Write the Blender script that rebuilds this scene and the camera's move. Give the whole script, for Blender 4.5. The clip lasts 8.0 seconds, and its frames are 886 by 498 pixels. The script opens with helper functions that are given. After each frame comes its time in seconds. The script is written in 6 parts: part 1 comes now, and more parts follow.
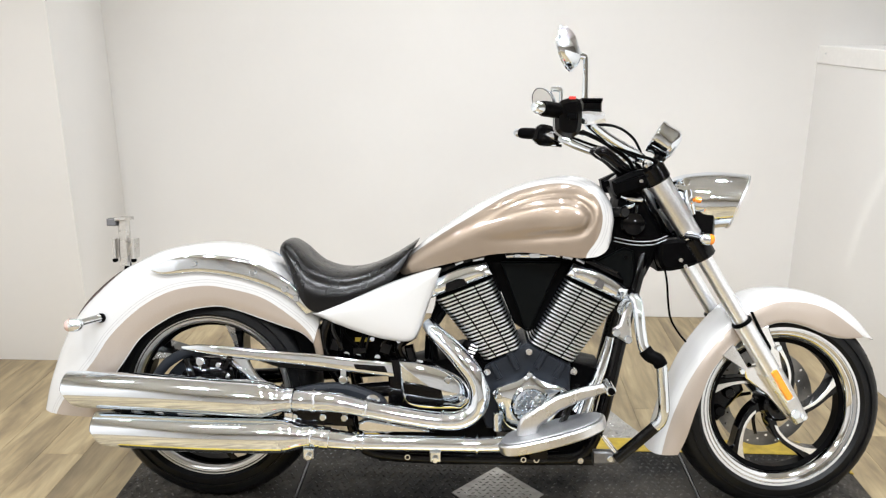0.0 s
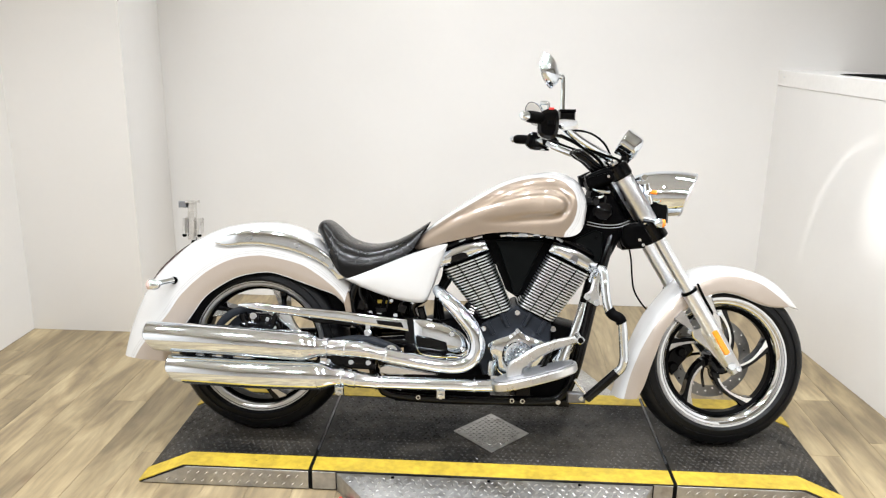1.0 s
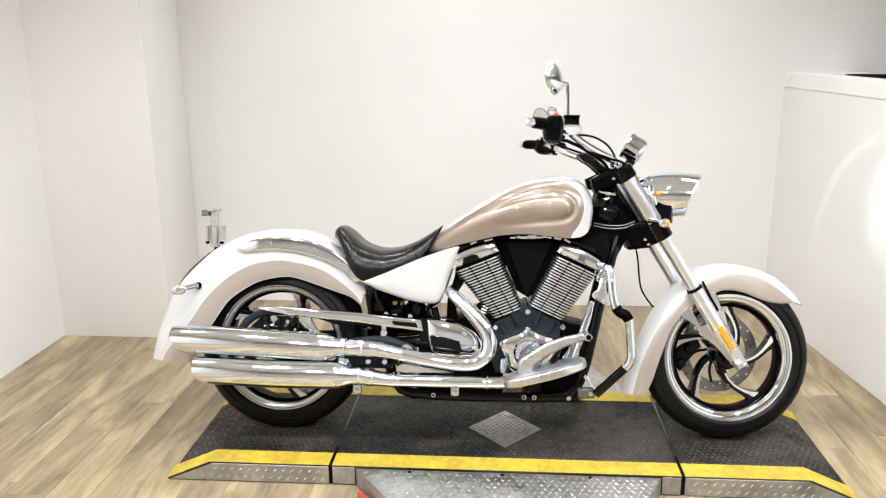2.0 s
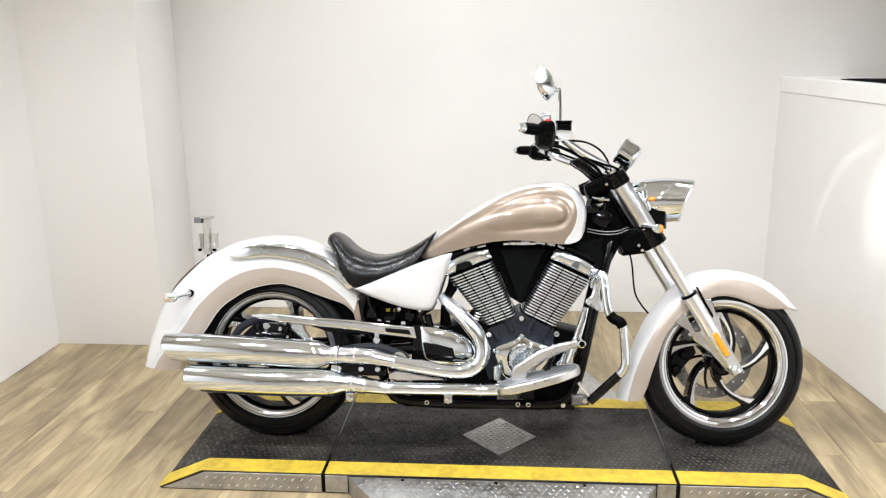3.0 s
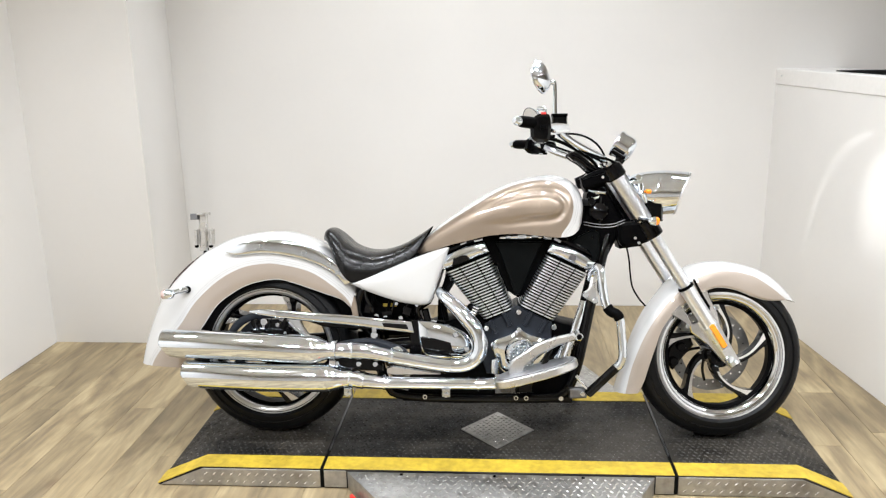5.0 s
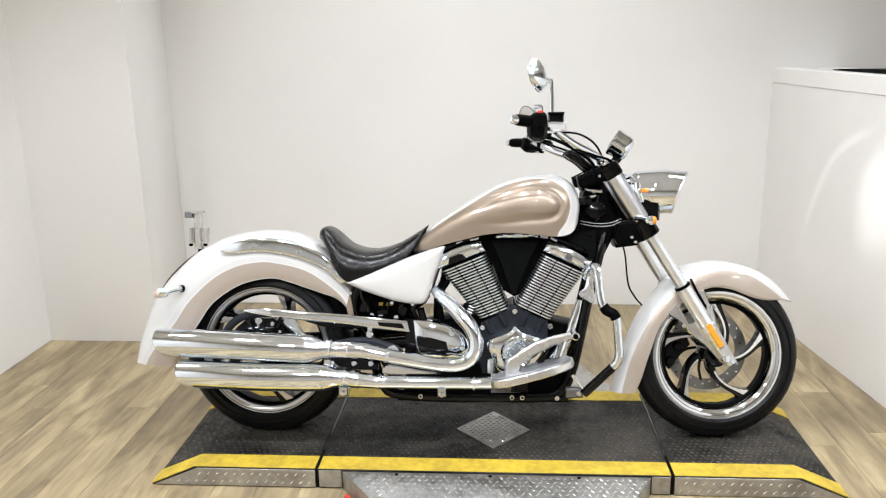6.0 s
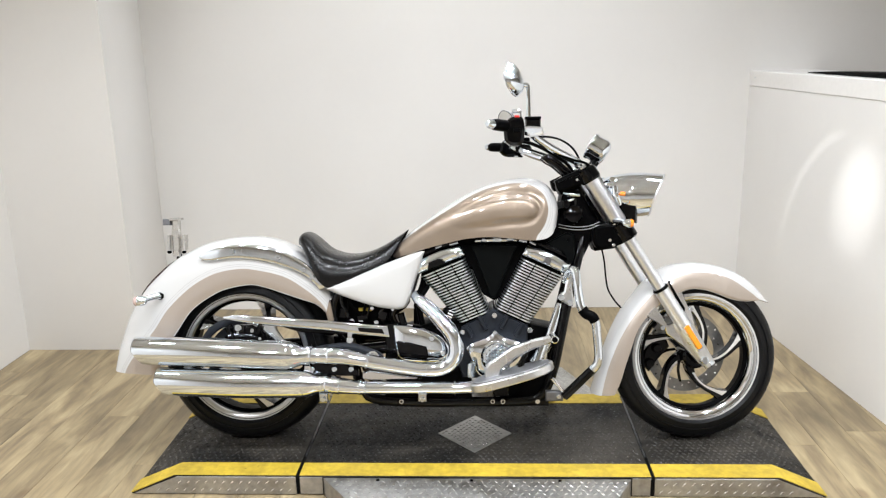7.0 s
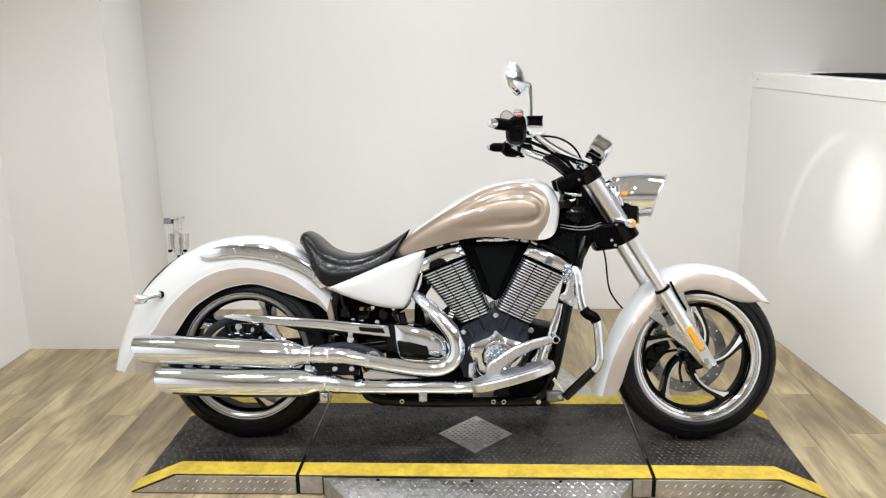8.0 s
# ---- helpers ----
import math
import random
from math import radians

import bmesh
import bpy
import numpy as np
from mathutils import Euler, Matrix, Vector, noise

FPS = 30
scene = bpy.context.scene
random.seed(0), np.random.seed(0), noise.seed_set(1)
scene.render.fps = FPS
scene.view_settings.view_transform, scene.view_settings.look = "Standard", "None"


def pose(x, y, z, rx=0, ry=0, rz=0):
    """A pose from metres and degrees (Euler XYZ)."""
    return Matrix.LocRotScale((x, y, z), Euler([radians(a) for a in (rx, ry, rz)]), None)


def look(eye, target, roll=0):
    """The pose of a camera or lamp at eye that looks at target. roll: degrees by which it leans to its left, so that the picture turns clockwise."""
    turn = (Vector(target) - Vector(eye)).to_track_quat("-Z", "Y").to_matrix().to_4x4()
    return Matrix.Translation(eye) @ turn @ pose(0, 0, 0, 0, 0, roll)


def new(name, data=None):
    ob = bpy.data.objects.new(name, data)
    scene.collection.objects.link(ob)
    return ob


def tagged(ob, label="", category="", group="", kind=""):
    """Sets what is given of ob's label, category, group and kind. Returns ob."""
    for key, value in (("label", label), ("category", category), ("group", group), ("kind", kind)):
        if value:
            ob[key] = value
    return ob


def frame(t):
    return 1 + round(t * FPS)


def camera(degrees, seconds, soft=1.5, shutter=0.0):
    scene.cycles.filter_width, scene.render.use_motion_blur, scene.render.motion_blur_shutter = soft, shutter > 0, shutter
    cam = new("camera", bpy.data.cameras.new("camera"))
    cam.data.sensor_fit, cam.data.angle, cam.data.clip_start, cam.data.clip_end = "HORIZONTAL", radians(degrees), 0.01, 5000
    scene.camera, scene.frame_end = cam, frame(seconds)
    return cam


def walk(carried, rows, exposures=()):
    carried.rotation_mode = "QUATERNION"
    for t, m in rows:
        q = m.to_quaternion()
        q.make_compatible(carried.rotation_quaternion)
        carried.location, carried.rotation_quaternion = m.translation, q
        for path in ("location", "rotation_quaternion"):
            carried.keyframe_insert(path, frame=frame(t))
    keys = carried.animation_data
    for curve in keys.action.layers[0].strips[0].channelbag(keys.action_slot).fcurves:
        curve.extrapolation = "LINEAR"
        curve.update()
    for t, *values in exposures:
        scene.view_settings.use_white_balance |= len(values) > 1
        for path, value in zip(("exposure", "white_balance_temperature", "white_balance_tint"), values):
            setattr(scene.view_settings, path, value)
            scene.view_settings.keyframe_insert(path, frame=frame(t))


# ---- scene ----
cam = camera(58.2, 8.0, soft=1.25)
PATH = [
    (0, (-0.071, -2.139, 1.474), (-0.149, -0.223, 0.906), 0),
    (0.1, (-0.07, -2.194, 1.501), (-0.154, -0.289, 0.897), 0.88),
    (0.2, (-0.034, -2.265, 1.481), (-0.15, -0.361, 0.879), 0.53),
    (0.3, (-0.011, -2.312, 1.5), (-0.137, -0.404, 0.913), 0.28),
    (0.4, (0.001, -2.373, 1.491), (-0.125, -0.457, 0.931), 0.79),
    (0.5, (-0.005, -2.435, 1.497), (-0.141, -0.519, 0.939), 1.5),
    (0.8, (-0.026, -2.607, 1.495), (-0.147, -0.682, 0.969), 0.41),
    (1, (-0.043, -2.701, 1.505), (-0.141, -0.774, 0.978), 0.8),
    (1.2, (-0.048, -2.755, 1.516), (-0.142, -0.83, 0.984), 0.3),
    (1.5, (-0.044, -2.8, 1.521), (-0.168, -0.871, 1.01), 0.3),
    (1.7, (-0.03, -2.806, 1.523), (-0.168, -0.879, 1.005), -0.07),
    (2.8, (0.019, -2.793, 1.509), (-0.127, -0.858, 1.022), -0.96),
    (3, (0.021, -2.789, 1.518), (-0.131, -0.858, 1.021), -0.7),
    (3.5, (0.022, -2.793, 1.517), (-0.123, -0.858, 1.033), -0.8),
    (4, (0.023, -2.793, 1.52), (-0.137, -0.861, 1.031), -0.9),
    (4.5, (0.032, -2.793, 1.516), (-0.12, -0.859, 1.031), -1.1),
    (4.7, (0.029, -2.793, 1.507), (-0.12, -0.861, 1.013), -1.13),
    (5.8, (0.019, -2.78, 1.517), (-0.12, -0.852, 1.006), -1.08),
    (6, (0.025, -2.777, 1.509), (-0.112, -0.848, 0.999), -1),
    (6.5, (0.031, -2.776, 1.51), (-0.086, -0.845, 1.005), -1.3),
    (7, (0.048, -2.78, 1.511), (-0.053, -0.846, 1.011), -1.3),
    (7.5, (0.05, -2.778, 1.51), (-0.063, -0.845, 1.011), -1.2),
    (8, (0.049, -2.776, 1.498), (-0.056, -0.841, 1.005), -1.1),
]
EXPOSURES = [(0.0, -0.02, 6250, 10), (1.5, 0.06, 6250, 10), (4.0, 0.01, 6230, 10), (6.0, -0.09, 6210, 10), (7.0, -0.14, 6190, 10), (8.0, -0.17, 6190, 10)]
walk(cam, [(t, look(eye, target, roll)) for t, eye, target, roll in PATH], EXPOSURES)

# ---- world and lamps ----
ROOM_TOP = 2.75
world = bpy.data.worlds.new("world")
scene.world = world
world.use_nodes = True
world.node_tree.nodes["Background"].inputs["Color"].default_value = (0.9, 0.85, 0.78, 1)
world.node_tree.nodes["Background"].inputs["Strength"].default_value = 0.1


def ceiling_lamp(x, y, power, size=0.18, colour=(0.96, 0.98, 1.0)):
    data = bpy.data.lights.new("unseen_downlight", "AREA")
    data.shape, data.size, data.energy, data.color = "DISK", size, power, colour
    data.spread = radians(150)
    ob = new("unseen_downlight", data)
    ob.matrix_world = look((x, y, ROOM_TOP - 0.06), (x, y, 0))
    return ob


# the first and last two are added to brighten the boxed-out wall corner
LAMPS = [(-1.95, -0.3, 7), (-0.85, 0.85, 10), (-0.25, 0.90, 7), (0.35, 0.90, 7), (1.15, 0.6, 12),
         (-1.5, -1.1, 24), (-0.5, -1.1, 24), (0.5, -1.1, 24), (1.35, -1.1, 24),
         (-1.4, -2.7, 38), (-0.1, -2.7, 38), (1.2, -2.7, 38),
         (2.7, -0.6, 11), (3.2, -2.5, 18)]
for lx, ly, lp in LAMPS:
    ceiling_lamp(lx, ly, lp)
# two added narrow spots, out of view: the first draws a bright arc on the half wall through the curved slot of its
# baffle, the second a bright patch
ARC_EYE, ARC_AIM = Vector((-0.6, 0.3, ROOM_TOP - 0.08)), Vector((1.600, 0.665, 0.445))
spot = bpy.data.lights.new("added_spot", "SPOT")
spot.energy, spot.spot_size, spot.spot_blend, spot.shadow_soft_size, spot.color = 105, radians(23), 0.05, 0.0020, (1.0, 0.98, 0.95)
new("added_spot", spot).matrix_world = look(ARC_EYE, ARC_AIM)
beam = bpy.data.lights.new("added_spot", "SPOT")
beam.energy, beam.spot_size, beam.spot_blend, beam.shadow_soft_size, beam.color = 200, radians(9.0), 1.0, 0.02, (1.0, 0.98, 0.95)
new("added_spot", beam).matrix_world = look((-0.3, -0.2, ROOM_TOP - 0.08), (1.61, 0.57, 0.84))


# ---- materials ----
def material(name, colour, rough=0.5, metal=0.0, coat=0.0, grain=0.0, grain_scale=40.0, bump=0.0, bump_scale=200.0,
             rough_var=0.0, stain=0.0, stain_scale=3.0, spec=0.5, stretch=(1, 1, 1)):
    """A principled material with large stains, fine grain and bump, in object space."""
    m = bpy.data.materials.new(name)
    m.use_nodes = True
    nt = m.node_tree
    b = nt.nodes["Principled BSDF"]
    b.inputs["Roughness"].default_value = rough
    b.inputs["Metallic"].default_value = metal
    b.inputs["Coat Weight"].default_value = coat
    b.inputs["Coat Roughness"].default_value = 0.03
    b.inputs["Specular IOR Level"].default_value = spec
    b.inputs["Base Color"].default_value = (*colour, 1)
    geo = nt.nodes.new("ShaderNodeTexCoord")
    mp = nt.nodes.new("ShaderNodeMapping")
    mp.inputs["Scale"].default_value = stretch
    nt.links.new(geo.outputs["Object"], mp.inputs["Vector"])

    def tex(scale, detail=4):
        t = nt.nodes.new("ShaderNodeTexNoise")
        t.inputs["Scale"].default_value = scale
        t.inputs["Detail"].default_value = detail
        nt.links.new(mp.outputs["Vector"], t.inputs["Vector"])
        return t.outputs["Fac"]

    def spread(src, lo, hi):
        r = nt.nodes.new("ShaderNodeMapRange")
        r.inputs["From Min"].default_value, r.inputs["From Max"].default_value = 0.3, 0.7
        r.inputs["To Min"].default_value, r.inputs["To Max"].default_value = lo, hi
        nt.links.new(src, r.inputs["Value"])
        return r.outputs["Result"]

    if grain or stain:
        g = spread(tex(grain_scale), 1 - grain, 1 + grain)
        s = spread(tex(stain_scale, 3), 1 - stain, 1 + stain)
        mul = nt.nodes.new("ShaderNodeMath")
        mul.operation = "MULTIPLY"
        nt.links.new(g, mul.inputs[0])
        nt.links.new(s, mul.inputs[1])
        mix = nt.nodes.new("ShaderNodeVectorMath")
        mix.operation = "SCALE"
        mix.inputs[0].default_value = colour
        nt.links.new(mul.outputs[0], mix.inputs["Scale"])
        nt.links.new(mix.outputs["Vector"], b.inputs["Base Color"])
    if rough_var:
        nt.links.new(spread(tex(stain_scale * 6), max(rough - rough_var, 0.01), rough + rough_var), b.inputs["Roughness"])
    if bump:
        bp = nt.nodes.new("ShaderNodeBump")
        bp.inputs["Strength"].default_value = bump
        bp.inputs["Distance"].default_value = 0.002
        nt.links.new(tex(bump_scale, 2), bp.inputs["Height"])
        nt.links.new(bp.outputs["Normal"], b.inputs["Normal"])
    return m


# the last colour is the same taupe, lightened for light on the fenders
WHITE, TAUPE, LIT_TAUPE = (0.52, 0.515, 0.505), (0.272, 0.213, 0.160), (0.365, 0.308, 0.258)


def two_tone(name, taupe=TAUPE, metal=0.55, stripe=(0.38, 0.37, 0.37)):
    """Pearl white and metallic taupe lacquer: the float attribute 'tone' is the distance in metres inside the taupe field."""
    m = bpy.data.materials.new(name)
    m.use_nodes = True
    nt = m.node_tree
    b = nt.nodes["Principled BSDF"]
    b.inputs["Coat Weight"].default_value = 1.0
    b.inputs["Coat Roughness"].default_value = 0.02
    at = nt.nodes.new("ShaderNodeAttribute")
    at.attribute_name = "tone"

    def step(op, value):
        n = nt.nodes.new("ShaderNodeMath")
        n.operation = op
        n.inputs[1].default_value = value
        nt.links.new(at.outputs["Fac"], n.inputs[0])
        return n.outputs[0]

    def both(op, a, c):
        n = nt.nodes.new("ShaderNodeMath")
        n.operation = op
        nt.links.new(a, n.inputs[0])
        nt.links.new(c, n.inputs[1])
        return n.outputs[0]

    inside = step("GREATER_THAN", 0.0)
    line_a = both("MULTIPLY", step("GREATER_THAN", -0.0105), step("LESS_THAN", -0.0090))
    line_b = both("MULTIPLY", step("GREATER_THAN", -0.0175), step("LESS_THAN", -0.0160))
    lines = both("ADD", line_a, line_b)
    flake = nt.nodes.new("ShaderNodeTexNoise")
    flake.inputs["Scale"].default_value = 900
    crd = nt.nodes.new("ShaderNodeTexCoord")
    nt.links.new(crd.outputs["Object"], flake.inputs["Vector"])
    rng = nt.nodes.new("ShaderNodeMapRange")
    rng.inputs["To Min"].default_value, rng.inputs["To Max"].default_value = 0.85, 1.15
    nt.links.new(flake.outputs["Fac"], rng.inputs["Value"])
    sc = nt.nodes.new("ShaderNodeVectorMath")
    sc.operation = "SCALE"
    sc.inputs[0].default_value = taupe
    nt.links.new(rng.outputs["Result"], sc.inputs["Scale"])
    mix = nt.nodes.new("ShaderNodeMix")
    mix.data_type = "RGBA"
    mix.inputs[6].default_value = (*WHITE, 1)
    nt.links.new(inside, mix.inputs[0])
    nt.links.new(sc.outputs["Vector"], mix.inputs[7])
    mix2 = nt.nodes.new("ShaderNodeMix")
    mix2.data_type = "RGBA"
    mix2.inputs[7].default_value = (*stripe, 1)
    nt.links.new(lines, mix2.inputs[0])
    nt.links.new(mix.outputs[2], mix2.inputs[6])
    nt.links.new(mix2.outputs[2], b.inputs["Base Color"])
    met = nt.nodes.new("ShaderNodeMath")
    met.operation = "MULTIPLY"
    met.inputs[1].default_value = metal
    nt.links.new(inside, met.inputs[0])
    nt.links.new(met.outputs[0], b.inputs["Metallic"])
    b.inputs["Roughness"].default_value = 0.38
    return m


def plank_wood():
    """Pale tan vinyl plank with grey-brown streaks along the board; each board has its own tone."""
    m = bpy.data.materials.new("plank_wood")
    m.use_nodes = True
    nt = m.node_tree
    b = nt.nodes["Principled BSDF"]
    info = nt.nodes.new("ShaderNodeObjectInfo")
    geo = nt.nodes.new("ShaderNodeNewGeometry")
    off = nt.nodes.new("ShaderNodeVectorMath")
    off.operation = "MULTIPLY_ADD"
    comb = nt.nodes.new("ShaderNodeCombineXYZ")
    for k in range(3):
        nt.links.new(info.outputs["Random"], comb.inputs[k])
    off.inputs[1].default_value = (17, 31, 11)
    nt.links.new(comb.outputs[0], off.inputs[0])
    nt.links.new(geo.outputs["Position"], off.inputs[2])

    def tex(scale, stretch, detail, dist=0.0):
        mp = nt.nodes.new("ShaderNodeMapping")
        mp.inputs["Scale"].default_value = stretch
        nt.links.new(off.outputs[0], mp.inputs["Vector"])
        t = nt.nodes.new("ShaderNodeTexNoise")
        t.inputs["Scale"].default_value = scale
        t.inputs["Detail"].default_value = detail
        t.inputs["Distortion"].default_value = dist
        nt.links.new(mp.outputs["Vector"], t.inputs["Vector"])
        return t.outputs["Fac"]

    ramp = nt.nodes.new("ShaderNodeValToRGB")
    e = ramp.color_ramp.elements
    e[0].position, e[0].color = 0.33, (0.174, 0.132, 0.076, 1)
    e[1].position, e[1].color = 0.65, (0.352, 0.278, 0.160, 1)
    mid = e.new(0.5)
    mid.color = (0.266, 0.204, 0.114, 1)
    nt.links.new(tex(8.5, (1.0, 0.20, 1), 5, 1.1), ramp.inputs["Fac"])
    fine = nt.nodes.new("ShaderNodeMapRange")
    fine.inputs["From Min"].default_value, fine.inputs["From Max"].default_value = 0.3, 0.7
    fine.inputs["To Min"].default_value, fine.inputs["To Max"].default_value = 0.86, 1.12
    nt.links.new(tex(60, (1, 0.06, 1), 3), fine.inputs["Value"])
    own = nt.nodes.new("ShaderNodeMapRange")
    own.inputs["To Min"].default_value, own.inputs["To Max"].default_value = 0.90, 1.10
    nt.links.new(info.outputs["Random"], own.inputs["Value"])
    streak = nt.nodes.new("ShaderNodeMapRange")
    streak.inputs["From Min"].default_value, streak.inputs["From Max"].default_value = 0.32, 0.62
    streak.inputs["To Min"].default_value, streak.inputs["To Max"].default_value = 0.84, 1.09
    nt.links.new(tex(17, (1, 0.20, 1), 6, 1.8), streak.inputs["Value"])
    pre = nt.nodes.new("ShaderNodeMath")
    pre.operation = "MULTIPLY"
    nt.links.new(fine.outputs[0], pre.inputs[0])
    nt.links.new(streak.outputs[0], pre.inputs[1])
    mul = nt.nodes.new("ShaderNodeMath")
    mul.operation = "MULTIPLY"
    nt.links.new(pre.outputs[0], mul.inputs[0])
    nt.links.new(own.outputs[0], mul.inputs[1])
    # knots: small brown eyes with a soft halo, a few to each board
    mpk = nt.nodes.new("ShaderNodeMapping")
    mpk.inputs["Scale"].default_value = (1.0, 0.62, 1)
    nt.links.new(off.outputs[0], mpk.inputs["Vector"])
    cells = nt.nodes.new("ShaderNodeTexVoronoi")
    cells.inputs["Scale"].default_value = 7.0
    nt.links.new(mpk.outputs["Vector"], cells.inputs["Vector"])
    knot = nt.nodes.new("ShaderNodeMapRange")
    knot.interpolation_type = "SMOOTHERSTEP"
    knot.inputs["From Min"].default_value, knot.inputs["From Max"].default_value = 0.05, 0.24
    knot.inputs["To Min"].default_value, knot.inputs["To Max"].default_value = 0.62, 0.0
    nt.links.new(cells.outputs["Distance"], knot.inputs["Value"])
    pick = nt.nodes.new("ShaderNodeMapRange")
    pick.inputs["From Min"].default_value, pick.inputs["From Max"].default_value = 0.50, 0.72
    sep = nt.nodes.new("ShaderNodeSeparateColor")
    nt.links.new(cells.outputs["Color"], sep.inputs["Color"])
    nt.links.new(sep.outputs[0], pick.inputs["Value"])
    amount = nt.nodes.new("ShaderNodeMath")
    amount.operation = "MULTIPLY"
    nt.links.new(knot.outputs[0], amount.inputs[0])
    nt.links.new(pick.outputs[0], amount.inputs[1])
    eyes = nt.nodes.new("ShaderNodeMix")
    eyes.data_type = "RGBA"
    eyes.inputs[7].default_value = (0.135, 0.085, 0.045, 1)
    nt.links.new(amount.outputs[0], eyes.inputs[0])
    nt.links.new(ramp.outputs["Color"], eyes.inputs[6])
    sc = nt.nodes.new("ShaderNodeVectorMath")
    sc.operation = "SCALE"
    nt.links.new(eyes.outputs[2], sc.inputs[0])
    nt.links.new(mul.outputs[0], sc.inputs["Scale"])
    nt.links.new(sc.outputs["Vector"], b.inputs["Base Color"])
    b.inputs["Roughness"].default_value = 0.46
    bp = nt.nodes.new("ShaderNodeBump")
    bp.inputs["Strength"].default_value = 0.15
    bp.inputs["Distance"].default_value = 0.002
    nt.links.new(tex(70, (1, 0.05, 1), 2), bp.inputs["Height"])
    nt.links.new(bp.outputs["Normal"], b.inputs["Normal"])
    return m


M_WALL = material("wall_paint", (0.76, 0.74, 0.71), 0.34, grain=0.004, grain_scale=30, stain=0.03, stain_scale=1.1, bump=0.03, bump_scale=120, rough_var=0.05)
M_CEIL = material("ceiling_paint", (0.72, 0.70, 0.66), 0.8, grain=0.02, stain=0.03)
M_TRIM = material("ledge_paint", (0.78, 0.76, 0.73), 0.35, grain=0.02, stain=0.02, bump=0.05)
M_WOOD = plank_wood()
M_JOINT = material("plank_joint", (0.225, 0.18, 0.12), 0.8, grain=0.1)
M_MAT = material("black_rubber_mat", (0.0080, 0.0074, 0.0066), 0.46, spec=0.14, grain=0.35, grain_scale=60, stain=0.55, stain_scale=4, bump=0.3, bump_scale=300, rough_var=0.12)
# tread studs, lighter than the mat: their highlights are put into the colour
M_MATSTUD = material("worn_highlit_rubber", (0.022, 0.021, 0.0195), 0.28, spec=0.46, grain=0.3, grain_scale=90, stain=0.4, stain_scale=6, rough_var=0.1)
M_TAPE = material("yellow_tape", (0.46, 0.325, 0.028), 0.55, grain=0.18, grain_scale=45, stain=0.16, stain_scale=9, bump=0.2, bump_scale=260)
M_TREAD = material("tread_plate", (0.44, 0.43, 0.41), 0.50, metal=1.0, grain=0.12, grain_scale=50, stain=0.18, stain_scale=7, bump=0.15, rough_var=0.1)
M_STUD = material("tread_stud", (0.74, 0.73, 0.71), 0.25, metal=1.0, grain=0.1, grain_scale=70)
M_GAP = material("gap_black", (0.003, 0.003, 0.003), 0.7, spec=0.1)
M_STEEL = material("dark_steel", (0.20, 0.20, 0.205), 0.42, metal=1.0, grain=0.1, grain_scale=80, rough_var=0.08)
M_RIM_REAR = material("brushed_rim", (0.60, 0.605, 0.61), 0.36, metal=1.0, grain=0.05, grain_scale=70, rough_var=0.06)
M_DISC = material("disc_steel", (0.25, 0.248, 0.242), 0.42, metal=1.0, grain=0.08, grain_scale=120)
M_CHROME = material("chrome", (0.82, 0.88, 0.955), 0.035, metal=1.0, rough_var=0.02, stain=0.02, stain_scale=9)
M_POLISH = material("polished_alloy", (0.84, 0.845, 0.85), 0.17, metal=1.0, grain=0.04, grain_scale=90, rough_var=0.05)
M_RIM = material("polished_rim", (0.70, 0.72, 0.75), 0.07, metal=1.0, grain=0.03, grain_scale=60, rough_var=0.04)
M_FIN = material("machined_fin", (0.88, 0.905, 0.94), 0.30, metal=1.0, grain=0.05, grain_scale=150)
M_SATIN = material("satin_alloy", (0.70, 0.705, 0.71), 0.30, metal=1.0, grain=0.05, grain_scale=120, rough_var=0.06)
M_BLACK = material("gloss_black", (0.0012, 0.0012, 0.0014), 0.08, spec=0.22, coat=0.05, rough_var=0.05, bump=0.04)
M_DULL = material("satin_black", (0.0013, 0.0013, 0.0014), 0.42, spec=0.03, grain=0.15, rough_var=0.08, bump=0.1)
M_GREY = material("crankcase_grey", (0.0135, 0.0155, 0.0195), 0.42, spec=0.16, grain=0.08, grain_scale=150, bump=0.2, bump_scale=350, rough_var=0.05)
M_PANEL = material("intake_black", (0.0022, 0.0026, 0.0026), 0.4, spec=0.05, grain=0.1, bump=0.15, bump_scale=300)
M_TYRE = material("tyre_rubber", (0.0034, 0.0035, 0.0039), 0.42, spec=0.19, grain=0.2, grain_scale=40, bump=0.2, bump_scale=220, rough_var=0.08)
M_SEAT = material("black_leather", (0.003, 0.0028, 0.0028), 0.25, spec=0.30, grain=0.12, grain_scale=80, bump=0.12, bump_scale=420, rough_var=0.06)
M_AMBER = material("amber_lens", (0.85, 0.25, 0.02), 0.15, coat=0.6, grain=0.05, grain_scale=200)
M_YELLENS = material("yellow_reflector", (0.80, 0.27, 0.012), 0.2, coat=0.5, grain=0.15, grain_scale=260)
M_CLEAR = material("pale_signal_lens", (0.66, 0.50, 0.46), 0.10, metal=0.55, coat=0.8, grain=0.08, grain_scale=180)
M_RED = material("red_plastic", (0.55, 0.03, 0.02), 0.35, grain=0.05)
M_REDLENS = material("dark_red_lens", (0.035, 0.010, 0.010), 0.12, coat=0.7)
M_BOARD = material("grey_rubber_pad", (0.11, 0.11, 0.115), 0.5, grain=0.1, grain_scale=200, bump=0.3, bump_scale=380)
M_PAINT = two_tone("two_tone_lacquer")
# fender lacquers: the tank's taupe with brighter light put into its colour
M_PAINT_LIT = two_tone("lit_two_tone_lacquer", LIT_TAUPE, 0.35)
